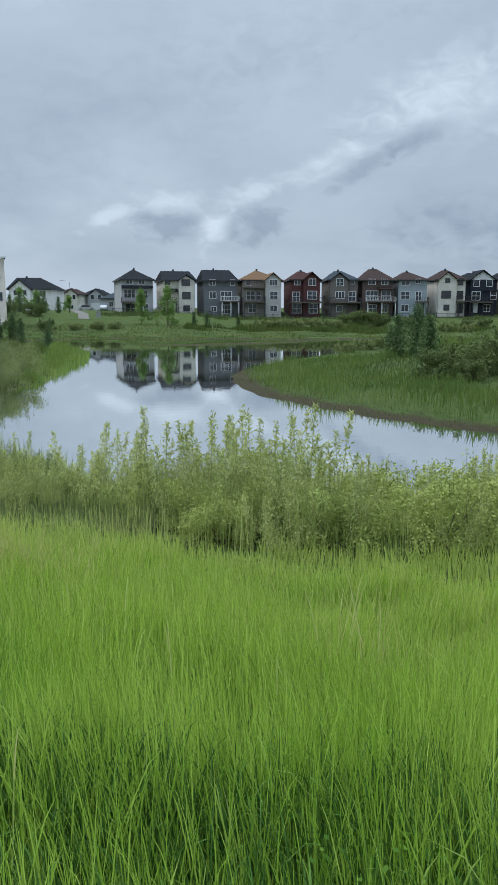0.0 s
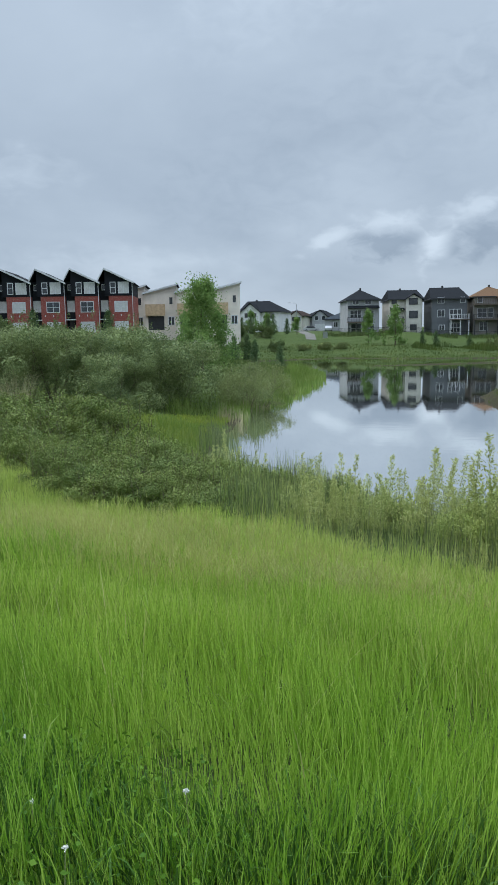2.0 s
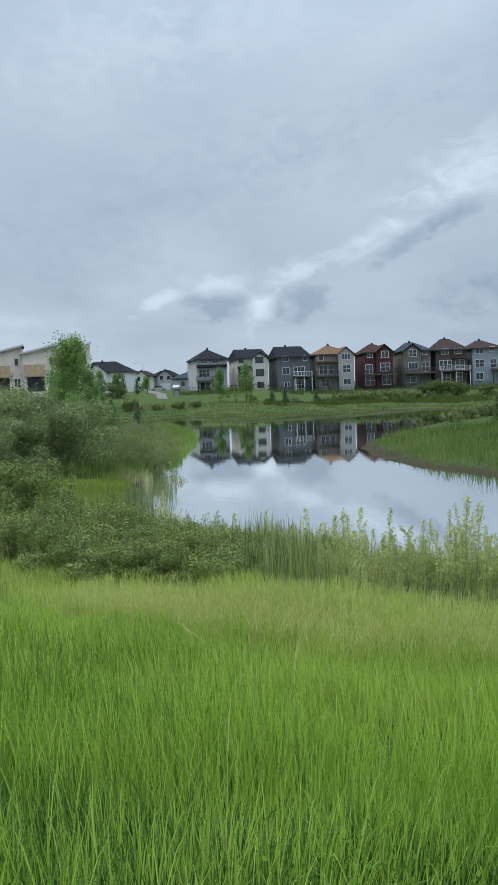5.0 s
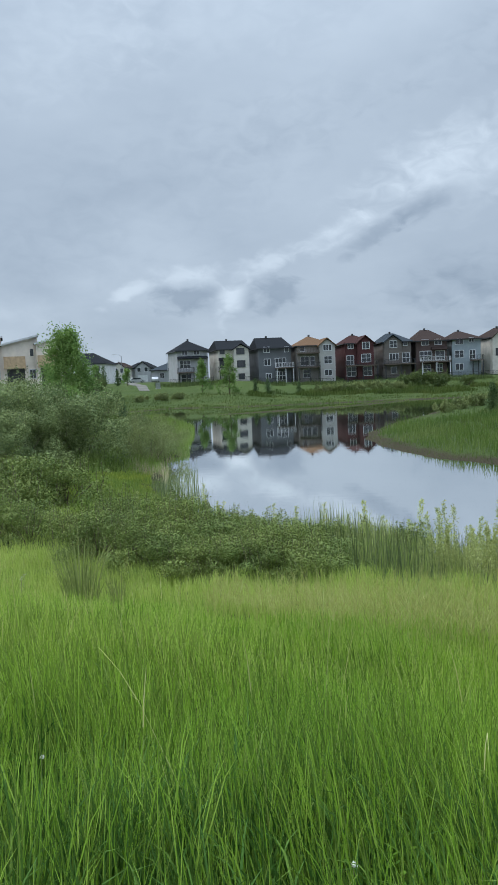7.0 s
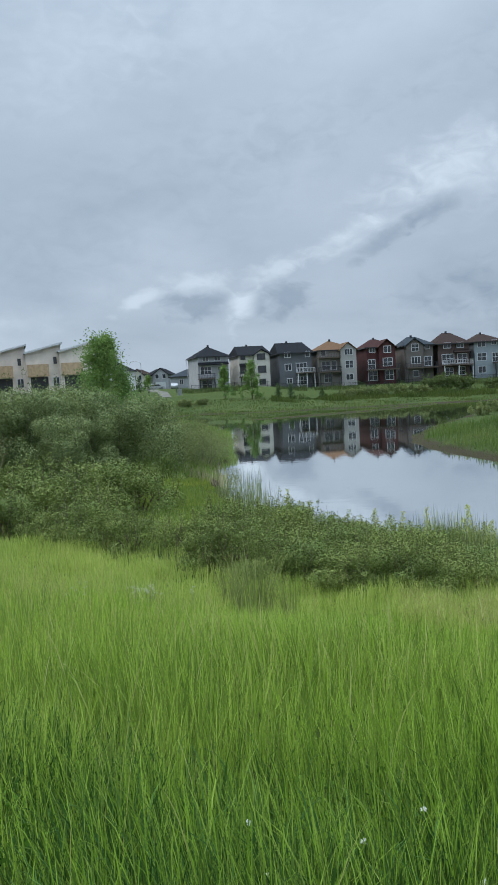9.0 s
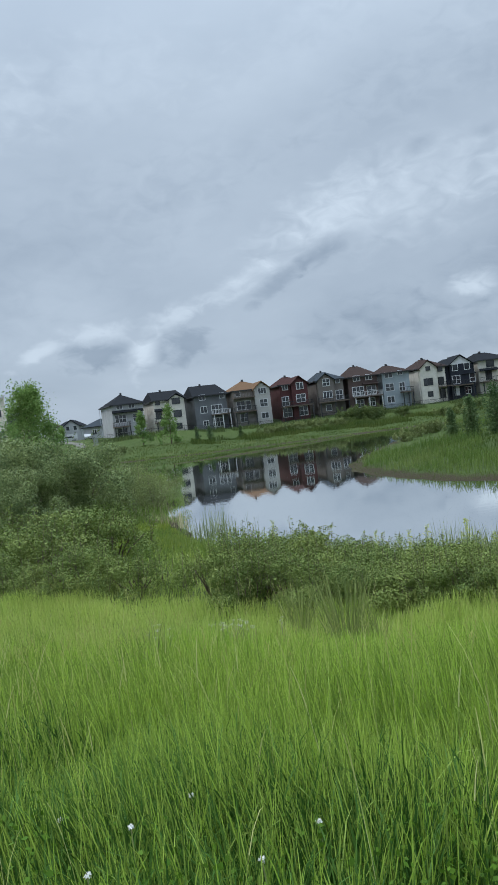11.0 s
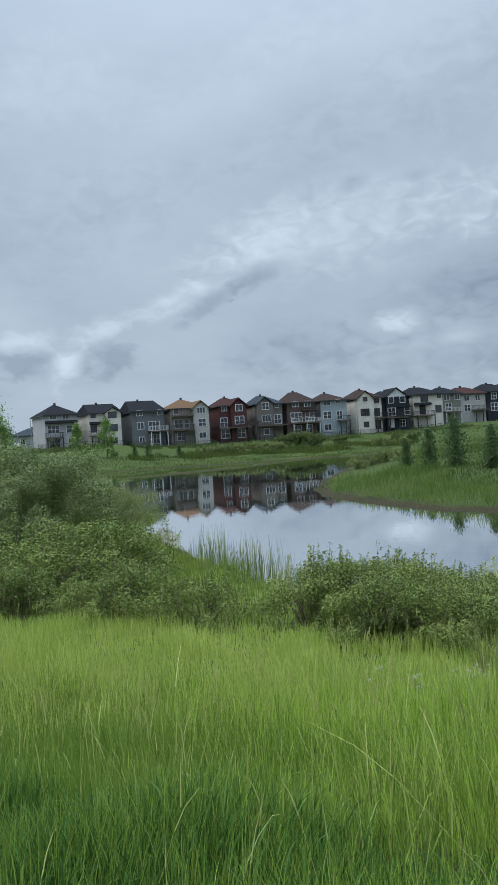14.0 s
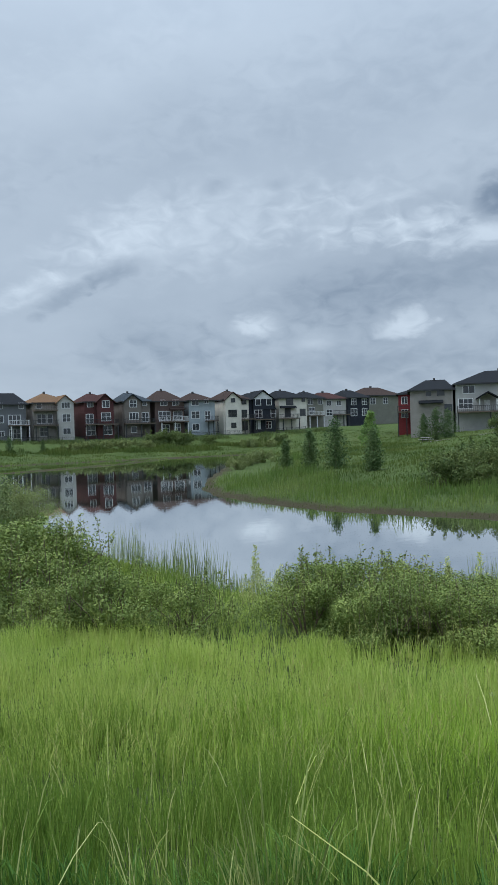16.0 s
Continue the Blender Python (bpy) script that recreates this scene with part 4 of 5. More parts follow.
for x, y, s in [(-15.4, 26.0, 1.15), (-17.4, 25.6, 1.3), (-19.6, 26.2, 1.3), (-22.0, 25.4, 1.3), (-24.6, 26.4, 1.4), (-17.0, 23.2, 1.1), (-20.0, 22.8, 1.2)]:
    place(shrub_b, x, y, s * 1.35, rng.uniform(0, 360), "rounded green shrub below the willows", "bush", "shrubs below the willows", 0.05, 0.8)
for x, y, s in [(-18.6, 40.5, 0.95), (-22.4, 40.0, 1.05), (-26.5, 39.5, 1.1), (-20.5, 36.4, 0.75), (-31.0, 40.0, 1.1), (-36.0, 42.0, 1.1), (-25.0, 44.5, 1.0)]:
    place(willow, x, y, s, rng.uniform(0, 360), "large grey-green willow thicket beside the pond", "willow", "willow thicket")
for x, y, s in [(-14.9, 42.6, 0.85), (-16.2, 44.2, 0.95), (-15.2, 46.8, 0.9), (-17.2, 49.5, 1.0), (-17.8, 54.5, 1.0)]:
    place(inlet_willow, x, y, s, rng.uniform(0, 360), "olive willow bush leaning over the water", "bush", "pale willows")


# ---- trees ----


def tree(x, y, tall, spread, count, leaf, material, label, name="tree", bare=0.12, clumps=60, trunk=0.12):
    z = float(height(x, y))
    ob = thing(name, x, y, z, 0, label, "tree")
    bm = bmesh.new()
    stem_mesh(bm, [(0, 0, -0.3), (0.05, 0.02, tall * 0.35), (-0.04, 0.05, tall * 0.7), (0.02, 0, tall * 0.96)], trunk, 0.015, 7)
    part("trunk", bm, BARK, ob)
    pts = []
    for k in range(clumps):
        f = bare + (0.93 - bare) * rng.uniform(0, 1) ** 0.85
        wide = spread * (0.06 + 0.94 * min(1.0, (1.02 - f) * 1.15)) * rng.uniform(0.3, 1.1)
        a = rng.uniform(0, 2 * np.pi)
        c = np.array([wide * math.cos(a), wide * math.sin(a), f * tall])
        if k % 5 == 0:
            lb = bmesh.new()
            stem_mesh(lb, [(0, 0, c[2] * 0.85), (c[0] * 0.5, c[1] * 0.5, c[2] * 0.92), tuple(c)], 0.03, 0.008, 4)
            part("limb", lb, BARK, ob)
        m = count // clumps
        pts.append(c + rng.normal(size=(m, 3)) * np.array([0.2, 0.2, 0.26]) * (spread * 0.5 + 0.1) * rng.uniform(0.6, 1.25))
    crown = new("crown", array_mesh("crown", *leaves(np.concatenate(pts), leaf), material))
    crown.parent = ob
    return ob


def spruce(x, y, tall, spread, label="young dark spruce on the grassy bank", layers=15, per=420):
    z = float(height(x, y))
    ob = thing("spruce", x, y, z, rng.uniform(0, 360), label, "spruce", "spruces on the bank")
    bm = bmesh.new()
    stem_mesh(bm, [(0, 0, -0.2), (0, 0, tall * 0.5), (0, 0, tall * 0.98)], 0.07, 0.012, 6)
    part("trunk", bm, BARK, ob)
    pts = []
    for k in range(layers):
        f = k / layers
        r = spread * (1 - f) ** 0.6 * (0.55 + 0.45 * min(1, f * 4)) * rng.uniform(0.55, 1.25)
        arms = 8
        for j in range(arms):
            a = 2 * math.pi * (j + rng.uniform(-0.3, 0.3)) / arms
            m = max(6, int(per * (1 - f * 0.6) / arms))
            u = rng.uniform(0.05, 1, m)
            rr = r * u * rng.uniform(0.8, 1.1)
            side = rng.normal(0, 0.10 * spread, m) * (0.4 + u)
            pts.append(np.stack([rr * math.cos(a) - side * math.sin(a), rr * math.sin(a) + side * math.cos(a),
                                 tall * (0.05 + 0.93 * f) - 0.15 * rr + rng.normal(0, 0.045 * tall, m) + 0.12 * r], 1))
    crown = new("crown", array_mesh("crown", *leaves(np.concatenate(pts), 0.07 + tall * 0.012, -0.1, 2.2), NEEDLES))
    crown.parent = ob
    return ob


tree(-25.4, 63.0, 8.5, 3.5, 21000, 0.13, LEAF_TREE, "tall slender poplar with bright green leaves", "poplar", 0.05, 62, 0.16)
tree(-21.4, 148.0, 6.9, 2.1, 2600, 0.2, LEAF_TREE, "young poplar on the far lawn", "poplar", 0.1, 45)
tree(-15.8, 145.0, 7.9, 2.5, 3200, 0.2, LEAF_TREE, "young poplar on the far lawn", "poplar", 0.05, 50)
tree(46.6, 110.0, 6.2, 1.9, 3600, 0.18, LEAF_TREE, "bright green birch beside the path", "birch", 0.08, 50)
for x, y, h, w in [(-10.7, 145, 2.9, 0.9), (-8.2, 145, 3.1, 1.1), (-2.0, 147, 2.7, 0.9)]:
    spruce(x, y, h, w, layers=10, per=160)
for x, y, h, w in [(14.5, 75, 3.0, 1.0), (13.8, 68, 3.9, 1.25), (14.9, 65, 4.6, 2.0), (14.0, 57, 3.6, 1.3)]:
    spruce(x, y, h, w, layers=14, per=230)
for x, y, h, w in [(55.8, 108, 4.6, 1.7), (57.5, 107, 5.4, 2.6), (59.2, 106, 4.9, 2.6)]:
    spruce(x, y, h, w, "blue-green spruce in a mulched bed", 13, 260)

for x, y, h, w in [(-57, 85, 5.6, 1.7), (-46, 85, 5.4, 1.7), (-38, 112, 4.0, 1.2), (-36.2, 113, 4.4, 1.3), (-34.6, 112, 3.6, 1.1), (-31, 114, 3.2, 1.0)]:
    spruce(x, y, h, w, "dark spruce in front of the townhouses", 13, 240)

for x, y, h, w in [(-54, 158, 4.6, 1.4), (-51.5, 160, 4.0, 1.2), (-48.5, 157, 4.4, 1.5), (-45.5, 161, 3.8, 1.3), (-43.6, 158, 4.6, 1.5), (-41, 160, 3.6, 1.2)]:
    spruce(x, y, h, w, "small dark spruce before the far street", 10, 170)
for x, y, h, w in [(-49.8, 162, 5.2, 2.0), (-46.8, 164, 4.8, 1.9), (-39.4, 163, 3.8, 1.6)]:
    tree(x, y, h, w, 1500, 0.2, LEAF_TREE, "small round-headed tree before the far street", "street_tree", 0.25, 30)

# ---- grass ----


def scatter(n, x0, x1, y0, y1, test):
    x, y = rng.uniform(x0, x1, n), rng.uniform(y0, y1, n)
    k = test(x, y)
    return x[k], y[k]


def walked(x):
    return np.interp(x, [-26, -20, -18, -12, -9, 1.5, 8], [10.5, 7.2, 5.6, 1.8, 0.8, -0.2, -0.6])


def meadow(name, density, lo, hi, tall, wide, lean, material, label, x0=-24.0, x1=6.0):
    """Blades over the strip from lo to hi metres below the walked line."""
    n = int(density * (x1 - x0) * (hi - lo))
    # neighbouring stretches grow into one another
    x = rng.uniform(x0, x1, n) + rng.normal(0, 0.8, n)
    y = walked(x) + rng.uniform(lo, hi, n)
    k = y < slope_edge(x) + 0.25 + 0.35 * np.sin(x * 2.3)
    x, y = x[k], y[k]
    # tussocks: blades gather and bend together
    tus = np.sin(x * 2.1 + 1.7 * np.sin(y * 1.3)) * np.sin(y * 2.4 + 1.1 * np.sin(x * 1.7))
    keep = rng.uniform(-1.6, 1.0, len(x)) < tus
    x, y, tus = x[keep], y[keep], tus[keep]
    h = tall * (0.82 + 0.2 * tus + 0.16 * np.sin(x * 0.7 + y * 0.45)) * rng.uniform(0.55, 1.25, len(x))
    bend = 3.0 * np.sin(x * 0.9 + 2 * np.sin(y * 0.6)) + rng.normal(0, 1.5, len(x))
    return stuff(name, blades(x, y, height(x, y) - 0.02, h, wide * rng.uniform(0.6, 1.3, len(x)), rng.uniform(0.04, lean, len(x)), 0.6, bend), material, label, "grass")


meadow("short_grass", 260, -7, 0.85, 0.16, 0.007, 0.4, GRASS, "short green grass along the walked line", -30, 8)
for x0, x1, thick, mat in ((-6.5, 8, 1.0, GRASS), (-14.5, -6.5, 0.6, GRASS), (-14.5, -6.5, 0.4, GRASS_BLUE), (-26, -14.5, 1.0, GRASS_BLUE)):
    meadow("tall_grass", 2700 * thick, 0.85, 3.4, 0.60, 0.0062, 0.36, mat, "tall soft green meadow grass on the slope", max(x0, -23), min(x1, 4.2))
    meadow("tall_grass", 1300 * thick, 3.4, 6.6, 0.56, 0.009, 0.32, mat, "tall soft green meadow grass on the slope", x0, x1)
# extra low blades, coloured dark to deepen the shade between the stems
meadow("low_grass", 1300, 0.7, 3.2, 0.50, 0.012, 0.55, GRASS_SHADE, "low grass leaves coloured dark for the shade between the taller blades", -15, -9)
meadow("low_grass", 2800, 0.7, 3.8, 0.54, 0.012, 0.6, GRASS_SHADE, "low grass leaves coloured dark for the shade between the taller blades", -23, -14)
meadow("low_grass", 3000, 0.7, 2.6, 0.45, 0.010, 0.6, GRASS_SHADE, "low grass leaves coloured dark for the shade between the taller blades", -23, 4.2)
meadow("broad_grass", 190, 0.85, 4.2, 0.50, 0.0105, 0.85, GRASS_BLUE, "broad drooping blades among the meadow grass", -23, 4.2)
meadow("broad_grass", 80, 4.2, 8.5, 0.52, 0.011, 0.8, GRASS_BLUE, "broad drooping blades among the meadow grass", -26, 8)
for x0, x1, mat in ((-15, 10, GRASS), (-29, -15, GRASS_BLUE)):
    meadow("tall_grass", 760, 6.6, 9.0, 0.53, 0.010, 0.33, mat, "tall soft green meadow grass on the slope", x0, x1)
meadow("tall_grass", 420, 4.6, 7.4, 0.54, 0.010, 0.35, GRASS_RIPE, "paler riper blades among the meadow grass", -14, 9)
meadow("tall_grass", 160, 5.4, 7.4, 0.52, 0.010, 0.35, GRASS_RIPE, "paler riper blades among the coarse grass", -27, -14)
meadow("tall_grass", 760, 7.4, 18, 0.47, 0.014, 0.35, GRASS_RIPE, "tall green meadow grass down to the shrubs", -32, 12)


def belt(name, n, area, lo, hi, tall, wide, material, label, category="grass", test=None, lean=0.35):
    def ok(x, y):
        s = shore_distance(x, y)
        k = (s > lo) & (s < hi)
        return k & test(x, y) if test else k
    x, y = scatter(n, *area, ok)
    clump = 0.7 + 0.45 * np.sin(x * 0.9 + np.sin(y * 0.6) * 2) * np.sin(y * 0.5 + 1.3)
    h = tall * clump * rng.uniform(0.5, 1.2, len(x))
    return stuff(name, blades(x, y, np.maximum(height(x, y), -0.25) - 0.02, h, wide * rng.uniform(0.6, 1.3, len(x)), rng.uniform(0.03, lean, len(x))), material, label, category)


for n, x1, mat, label in ((17000, 9, REED_DARK, "pale olive reeds between the grass and the pond"), (9000, -1.5, CATTAIL, "dark olive reeds standing in the near shallows")):
    belt("reeds", n, (-8, x1, 8, 22), -2.2, 14, 1.2, 0.012, mat, label, "reeds", lambda x, y: (y > slope_edge(x) + 0.3) & (x > -7.4 + np.sin(y)), 0.13)
belt("undergrowth", 42000, (-27, -5, 10, 27), 0.3, 20, 0.36, 0.015, GRASS_RIPE, "rough green grass growing between the shrubs", "grass", lambda x, y: y > slope_edge(x))
# reeds and cattails at the water's edge, bank by bank
belt("reeds", 15000, (-17, 10, 14, 33), -0.6, 4.0, 0.6, 0.018, REED, "green reeds standing at the near water's edge", "reeds", lambda x, y: (y < 33) & (np.sin(x * 0.7) + np.sin(y * 0.9 + x * 0.5) > -0.9) & (x > -11) & (x < -6))
belt("reeds", 6500, (-16, -8.5, 22, 38), -1.3, 0.5, 1.35, 0.016, CATTAIL, "dark green cattails standing in the shallows", "reeds", lambda x, y: (np.sin(x * 1.7 + y * 0.8) > -0.5) & (y < 34), 0.14)
belt("reeds", 40000, (-22, -10, 33, 84), -0.3, 4.0, 0.9, 0.03, REED, "green reeds along the inlet bank", "reeds", lambda x, y: y > 37)
belt("reeds", 60000, (-4, 30, 28, 110), 1.1, 10.0, 0.95, 0.035, REED_SPIT, "green cattails on the low spit", "reeds", lambda x, y: (x > -4 + (y - 50) * 0.02) & ((y < 64) | (x > 6 + (y - 54) * 0.45)))
belt("sedge", 16000, (-4, 24, 26, 68), 0.05, 1.4, 0.26, 0.03, GRASS_FAR, "short sedge creeping over the muddy bank", "sedge", lambda x, y: x > -4)
belt("bank_grass", 60000, (6, 70, 30, 160), 20, 70, 0.3, 0.07, GRASS_FAR, "rough grass over the slope behind the rise", "grass", lambda x, y: x > 6)
belt("bank_grass", 70000, (0, 62, 30, 118), 6.0, 25, 0.4, 0.05, GRASS_FAR, "rough grass on the low rise", "grass", lambda x, y: x > 0)
belt("bank_grass", 60000, (-60, 60, 95, 168), 0.3, 22, 0.38, 0.07, GRASS_FAR, "rough grass on the far bank", "grass", lambda x, y: (y > 96) & ~on_spit(x, y))
belt("scrub", 36000, (-12, 46, 128, 152), 0.5, 40, 1.1, 0.10, GRASS_FAR, "tall olive scrub along the far bank", "scrub", lambda x, y: (np.sin(x * 0.35) + np.sin(x * 0.13 + y * 0.4) > -0.5) & (np.abs(y - 143 - 3 * np.sin(x * 0.2)) < 5))
belt("scrub", 9000, (-33, 68, 159, 163.2), 20, 90, 0.95, 0.09, LEAF_HEDGE, "dark weedy growth along the garden fences", "scrub", lambda x, y: np.sin(x * 0.55) + np.sin(x * 0.21 + 1) > -0.6)
belt("bank_grass", 60000, (-60, -13, 24, 112), 1.5, 40, 0.5, 0.06, GRASS_FAR, "rough grass between willows and pond", "grass", lambda x, y: (y > 26) & (x < -13) & (((x + 15.0) / 2.8) ** 2 + ((y - 31.0) / 5.6) ** 2 > 1))

belt("reeds", 30000, (-17, 18, 94, 124), -0.2, 1.8, 0.2, 0.05, REED_SPIT, "short green sedge on the narrow spit in the pond", "reeds", on_spit)

belt("reeds", 40000, (-45, 34, 94, 134), -0.3, 2.6, 0.5, 0.06, REED_SPIT, "sedge fringe along the far shore", "reeds", lambda x, y: (y > 96) & ~on_spit(x, y))

belt("undergrowth", 12000, (-17, -8.5, 21, 34), 0.15, 4.0, 0.62, 0.018, REED, "coarse olive grass along the shrubby shore", "grass", lambda x, y: np.sin(x * 1.3 + y * 0.9) > -0.7)
belt("dry_reeds", 2600, (-16, -11, 33, 46), -0.3, 1.2, 1.0, 0.02, DRY, "straw-coloured dead reeds along the inlet edge", "reeds", lambda x, y: np.sin(y * 1.1 + x) > -0.2, 0.2)

# ---- young willow shoots and tall clumps on the near bank ----


def shoot_clump(count, tall, spread, material, name="willow_shoots"):
    """A clump of upright shoots set with narrow leaves."""
    ob = new(name)
    pts, ups = [], []
    for k in range(count):
        a, r = rng.uniform(0, 2 * np.pi), spread * math.sqrt(rng.uniform(0, 1))
        bx, by = r * math.cos(a), r * math.sin(a)
        h = tall * rng.uniform(0.4, 1.1)
        tx, ty = bx * 1.25 + rng.normal(0, 0.2), by * 1.25 + rng.normal(0, 0.2)
        bm = bmesh.new()
        stem_mesh(bm, [(bx, by, -0.1), ((bx + tx) / 2, (by + ty) / 2, h * 0.5), (tx, ty, h)], 0.010, 0.003, 4)
        part("stem", bm, SHOOT, ob)
        m = int(170 * h)
        f = rng.uniform(0.22, 1.0, m)
        wide = 0.12 * (1.1 - f)
        pts.append(np.stack([bx + (tx - bx) * f + rng.normal(0, 1, m) * wide, by + (ty - by) * f + rng.normal(0, 1, m) * wide, h * f], 1))
    crown = new("foliage", array_mesh("foliage", *leaves(np.concatenate(pts), 0.026, 0.7, 2.9), material))
    crown.parent = ob
    return ob


SHOOT = plain("green_stem", (0.28, 0.3, 0.13), 0.7)
LEAF_SHOOT = foliage("willow_shoot_leaves", (0.20, 0.245, 0.072), (0.375, 0.425, 0.145), (0.57, 0.60, 0.27), 0.3, 0.6, 0.55)
shoots_a = shoot_clump(22, 1.9, 0.9, LEAF_SHOOT)
shoots_b = shoot_clump(20, 1.35, 1.0, LEAF_SHOOT)
shoots_c = shoot_clump(6, 1.6, 0.3, LEAF_SHOOT)
SHOOT_LABEL = "pale green willow shoots in a loose clump by the water"
for k in range(50):
    f = k / 49
    x = -5.6 + 13.0 * f + rng.normal(0, 0.3)
    y = np.interp(x, [-6, -5, -3, 0, 4, 8], [13.0, 12.0, 11.1, 10.6, 10.3, 10.4]) + abs(rng.normal(0, 2.4)) + 0.5 * math.sin(k * 2.1)
    if x < -2.3 and k % 3:
        continue
    place((shoots_a, shoots_b, shoots_c)[k % 3], x, y, rng.uniform(0.5, 1.1) * (0.8 if x < -2.5 else 0.86), rng.uniform(0, 360), SHOOT_LABEL, "willow shoots", "willow shoots on the near bank")
for x, y, s in [(-1.15, 13.0, 1.22), (-0.1, 13.1, 1.1), (0.45, 13.0, 1.28), (0.95, 12.7, 1.22)]:
    place(shoots_a, x, y, s * 0.92, rng.uniform(0, 360), SHOOT_LABEL, "willow shoots", "willow shoots on the near bank")
for x, y, s in [(-2.95, 13.6, 1.1), (-2.2, 13.2, 0.95), (-1.75, 13.4, 1.15), (-10.2, 24.0, 0.9), (-5.3, 20.6, 1.1), (-4.4, 20.2, 1.2), (-6.8, 20.7, 0.9), (-5.4, 19.8, 0.8), (-8.2, 20.6, 0.75), (-4.2, 20.4, 0.9), (-7.4, 19.6, 0.8), (-9.6, 21.4, 0.7), (-12.0, 20.6, 0.7), (-3.2, 18.6, 0.9)]:
    place(shoots_c, x, y, s, rng.uniform(0, 360), SHOOT_LABEL, "willow shoots", "willow shoots on the near bank")
# low broad shrubs among the shoots
for x, y, s in [(-0.4, 11.4, 0.55), (1.4, 11.0, 0.6), (3.0, 10.9, 0.7), (4.6, 11.2, 0.75), (6.4, 11.4, 0.8), (-1.9, 12.8, 0.55), (2.2, 12.4, 0.7), (5.4, 11.8, 0.8), (-3.6, 14.4, 0.45), (-0.9, 12.2, 0.5), (0.5, 11.9, 0.6), (3.8, 12.4, 0.8)]:
    place(pale, x, y, s * 0.78, rng.uniform(0, 360), "pale green low willow bush on the bank", "bush", "low willows on the bank", 0.05, 0.95)

# ---- far bank shrubs ----
far_dark = bush_template("fd", 2.3, 2.6, 3600, 0.16, LEAF_HEDGE, 0.3, 5)
far_pale = bush_template("fp", 2.6, 1.7, 4200, 0.14, LEAF_OLIVE, 0.5, 14)
for x, y, s in [(20.5, 150, 1.0), (23.5, 150.5, 1.1), (26.5, 151, 1.05), (44, 148, 0.6), (47, 146, 0.7), (33, 152, 0.7), (-46, 128, 0.7), (-41, 128, 0.6), (-36, 132, 0.7), (-52, 127, 0.8),
                (-52, 168, 0.8), (-47.5, 170, 0.8), (-57, 166, 0.9), (-49, 150, 0.9), (-55, 146, 1.0), (-44, 152, 0.9), (-60, 100, 1.2), (-66, 104, 1.2), (-72, 98, 1.2), (-54, 104, 1.1), (-79, 96, 1.2), (-46, 110, 0.9), (62, 96, 0.9)]:
    place(far_dark, x, y, s, rng.uniform(0, 360), "dense dark green shrub on the far bank", "bush", "far bank shrubs")
for x, y, s in [(3, 146, 0.8), (6.5, 147, 0.9), (10, 146, 0.9), (14, 147, 0.9), (17.5, 145, 0.8), (-28, 138, 0.7), (-32, 137, 0.6), (-25, 139, 0.6), (37, 140, 0.8), (40.5, 138, 0.7), (13, 84, 0.6), (16, 86, 0.7), (19, 92, 0.7), (10.5, 79, 0.5)]:
    place(far_pale, x, y, s, rng.uniform(0, 360), "yellow-green willow shrub on the far bank", "bush", "far bank willows")
for x, y, s in [(11.5, 44.5, 0.8), (13.6, 45.5, 0.95), (16.0, 46.0, 1.0), (18.8, 46.6, 1.0), (13.0, 42.6, 0.55)]:
    place(far_dark, x, y, s * 0.8, rng.uniform(0, 360), "brown-green shrub on the low rise", "bush", "shrubs on the rise")

# ---- small things in the grass ----
CLOVERS = [(-3.6, 2.2), (-3.9, 2.6), (-3.3, 1.9), (-3.1, 2.4), (-7.9, 2.7), (-9.9, 3.2), (-9.6, 3.4), (-10.2, 3.5), (-10.0, 3.7), (-9.3, 3.3), (-10.5, 3.3), (-10.3, 3.0),
           (-12.9, 4.3), (-13.4, 4.2), (-13.2, 4.6), (-12.5, 4.0), (-13.0, 3.9), (-12.7, 4.5), (-13.7, 4.4), (-15.0, 5.6), (-13.5, 4.7), (-12.3, 4.3), (-9.8, 2.9), (-9.1, 3.6), (-10.6, 3.7), (-9.5, 3.8), (-3.7, 1.9), (-13.3, 4.0)]
TUSSOCKS = [(-10.9, 10.9, 190, 1.05, 1.0), (-11.3, 12.4, 120, 0.8, 0.7), (-19.4, 9.0, 120, 0.8, 1.0), (-13.2, 9.0, 70, 0.65, 0.6),
            (-16.9, 8.2, 70, 0.7, 0.6), (-10.4, 11.2, 60, 0.7, 0.5)]
TUSSOCK = foliage("tussock_blades", (0.12, 0.16, 0.045), (0.24, 0.29, 0.09), (0.44, 0.46, 0.19), 0.2, 0.6, 0.3)
PETAL = plain("clover_white", (0.75, 0.74, 0.70), 0.7)
SEED = foliage("seed_heads", (0.32, 0.36, 0.10), (0.46, 0.49, 0.16), (0.60, 0.60, 0.28), 0.2, 0.8)


def stalks(n, x0, x1, lo, hi, tall, label, name="seed_stalks", droop=0.25):
    """Thin straw stalks that stand above the grass, each with a slim ear."""
    x = rng.uniform(x0, x1, n)
    y = walked(x) + rng.uniform(lo, hi, n)
    k = y < slope_edge(x)
    x, y = x[k], y[k]
    z, h = height(x, y), tall * rng.uniform(0.75, 1.25, len(x))
    lean, a = rng.uniform(0.03, droop, len(x)), rng.uniform(0, 2 * np.pi, len(x))
    v1, c1, s1 = blades(x, y, z, h, np.full(len(x), 0.0026), lean, 0.5, a)
    ex, ey, ez = x + np.cos(a) * lean * h * 0.72, y + np.sin(a) * lean * h * 0.72, z + h * 0.8
    v2, c2, s2 = blades(ex, ey, ez, h * 0.26, np.full(len(x), 0.005), lean * 2.2, 0.4, a)
    return stuff(name, (np.concatenate([v1, v2]), np.concatenate([c1, c2 + len(v1)]), np.concatenate([s1, s2])), SEED, label, "grass")


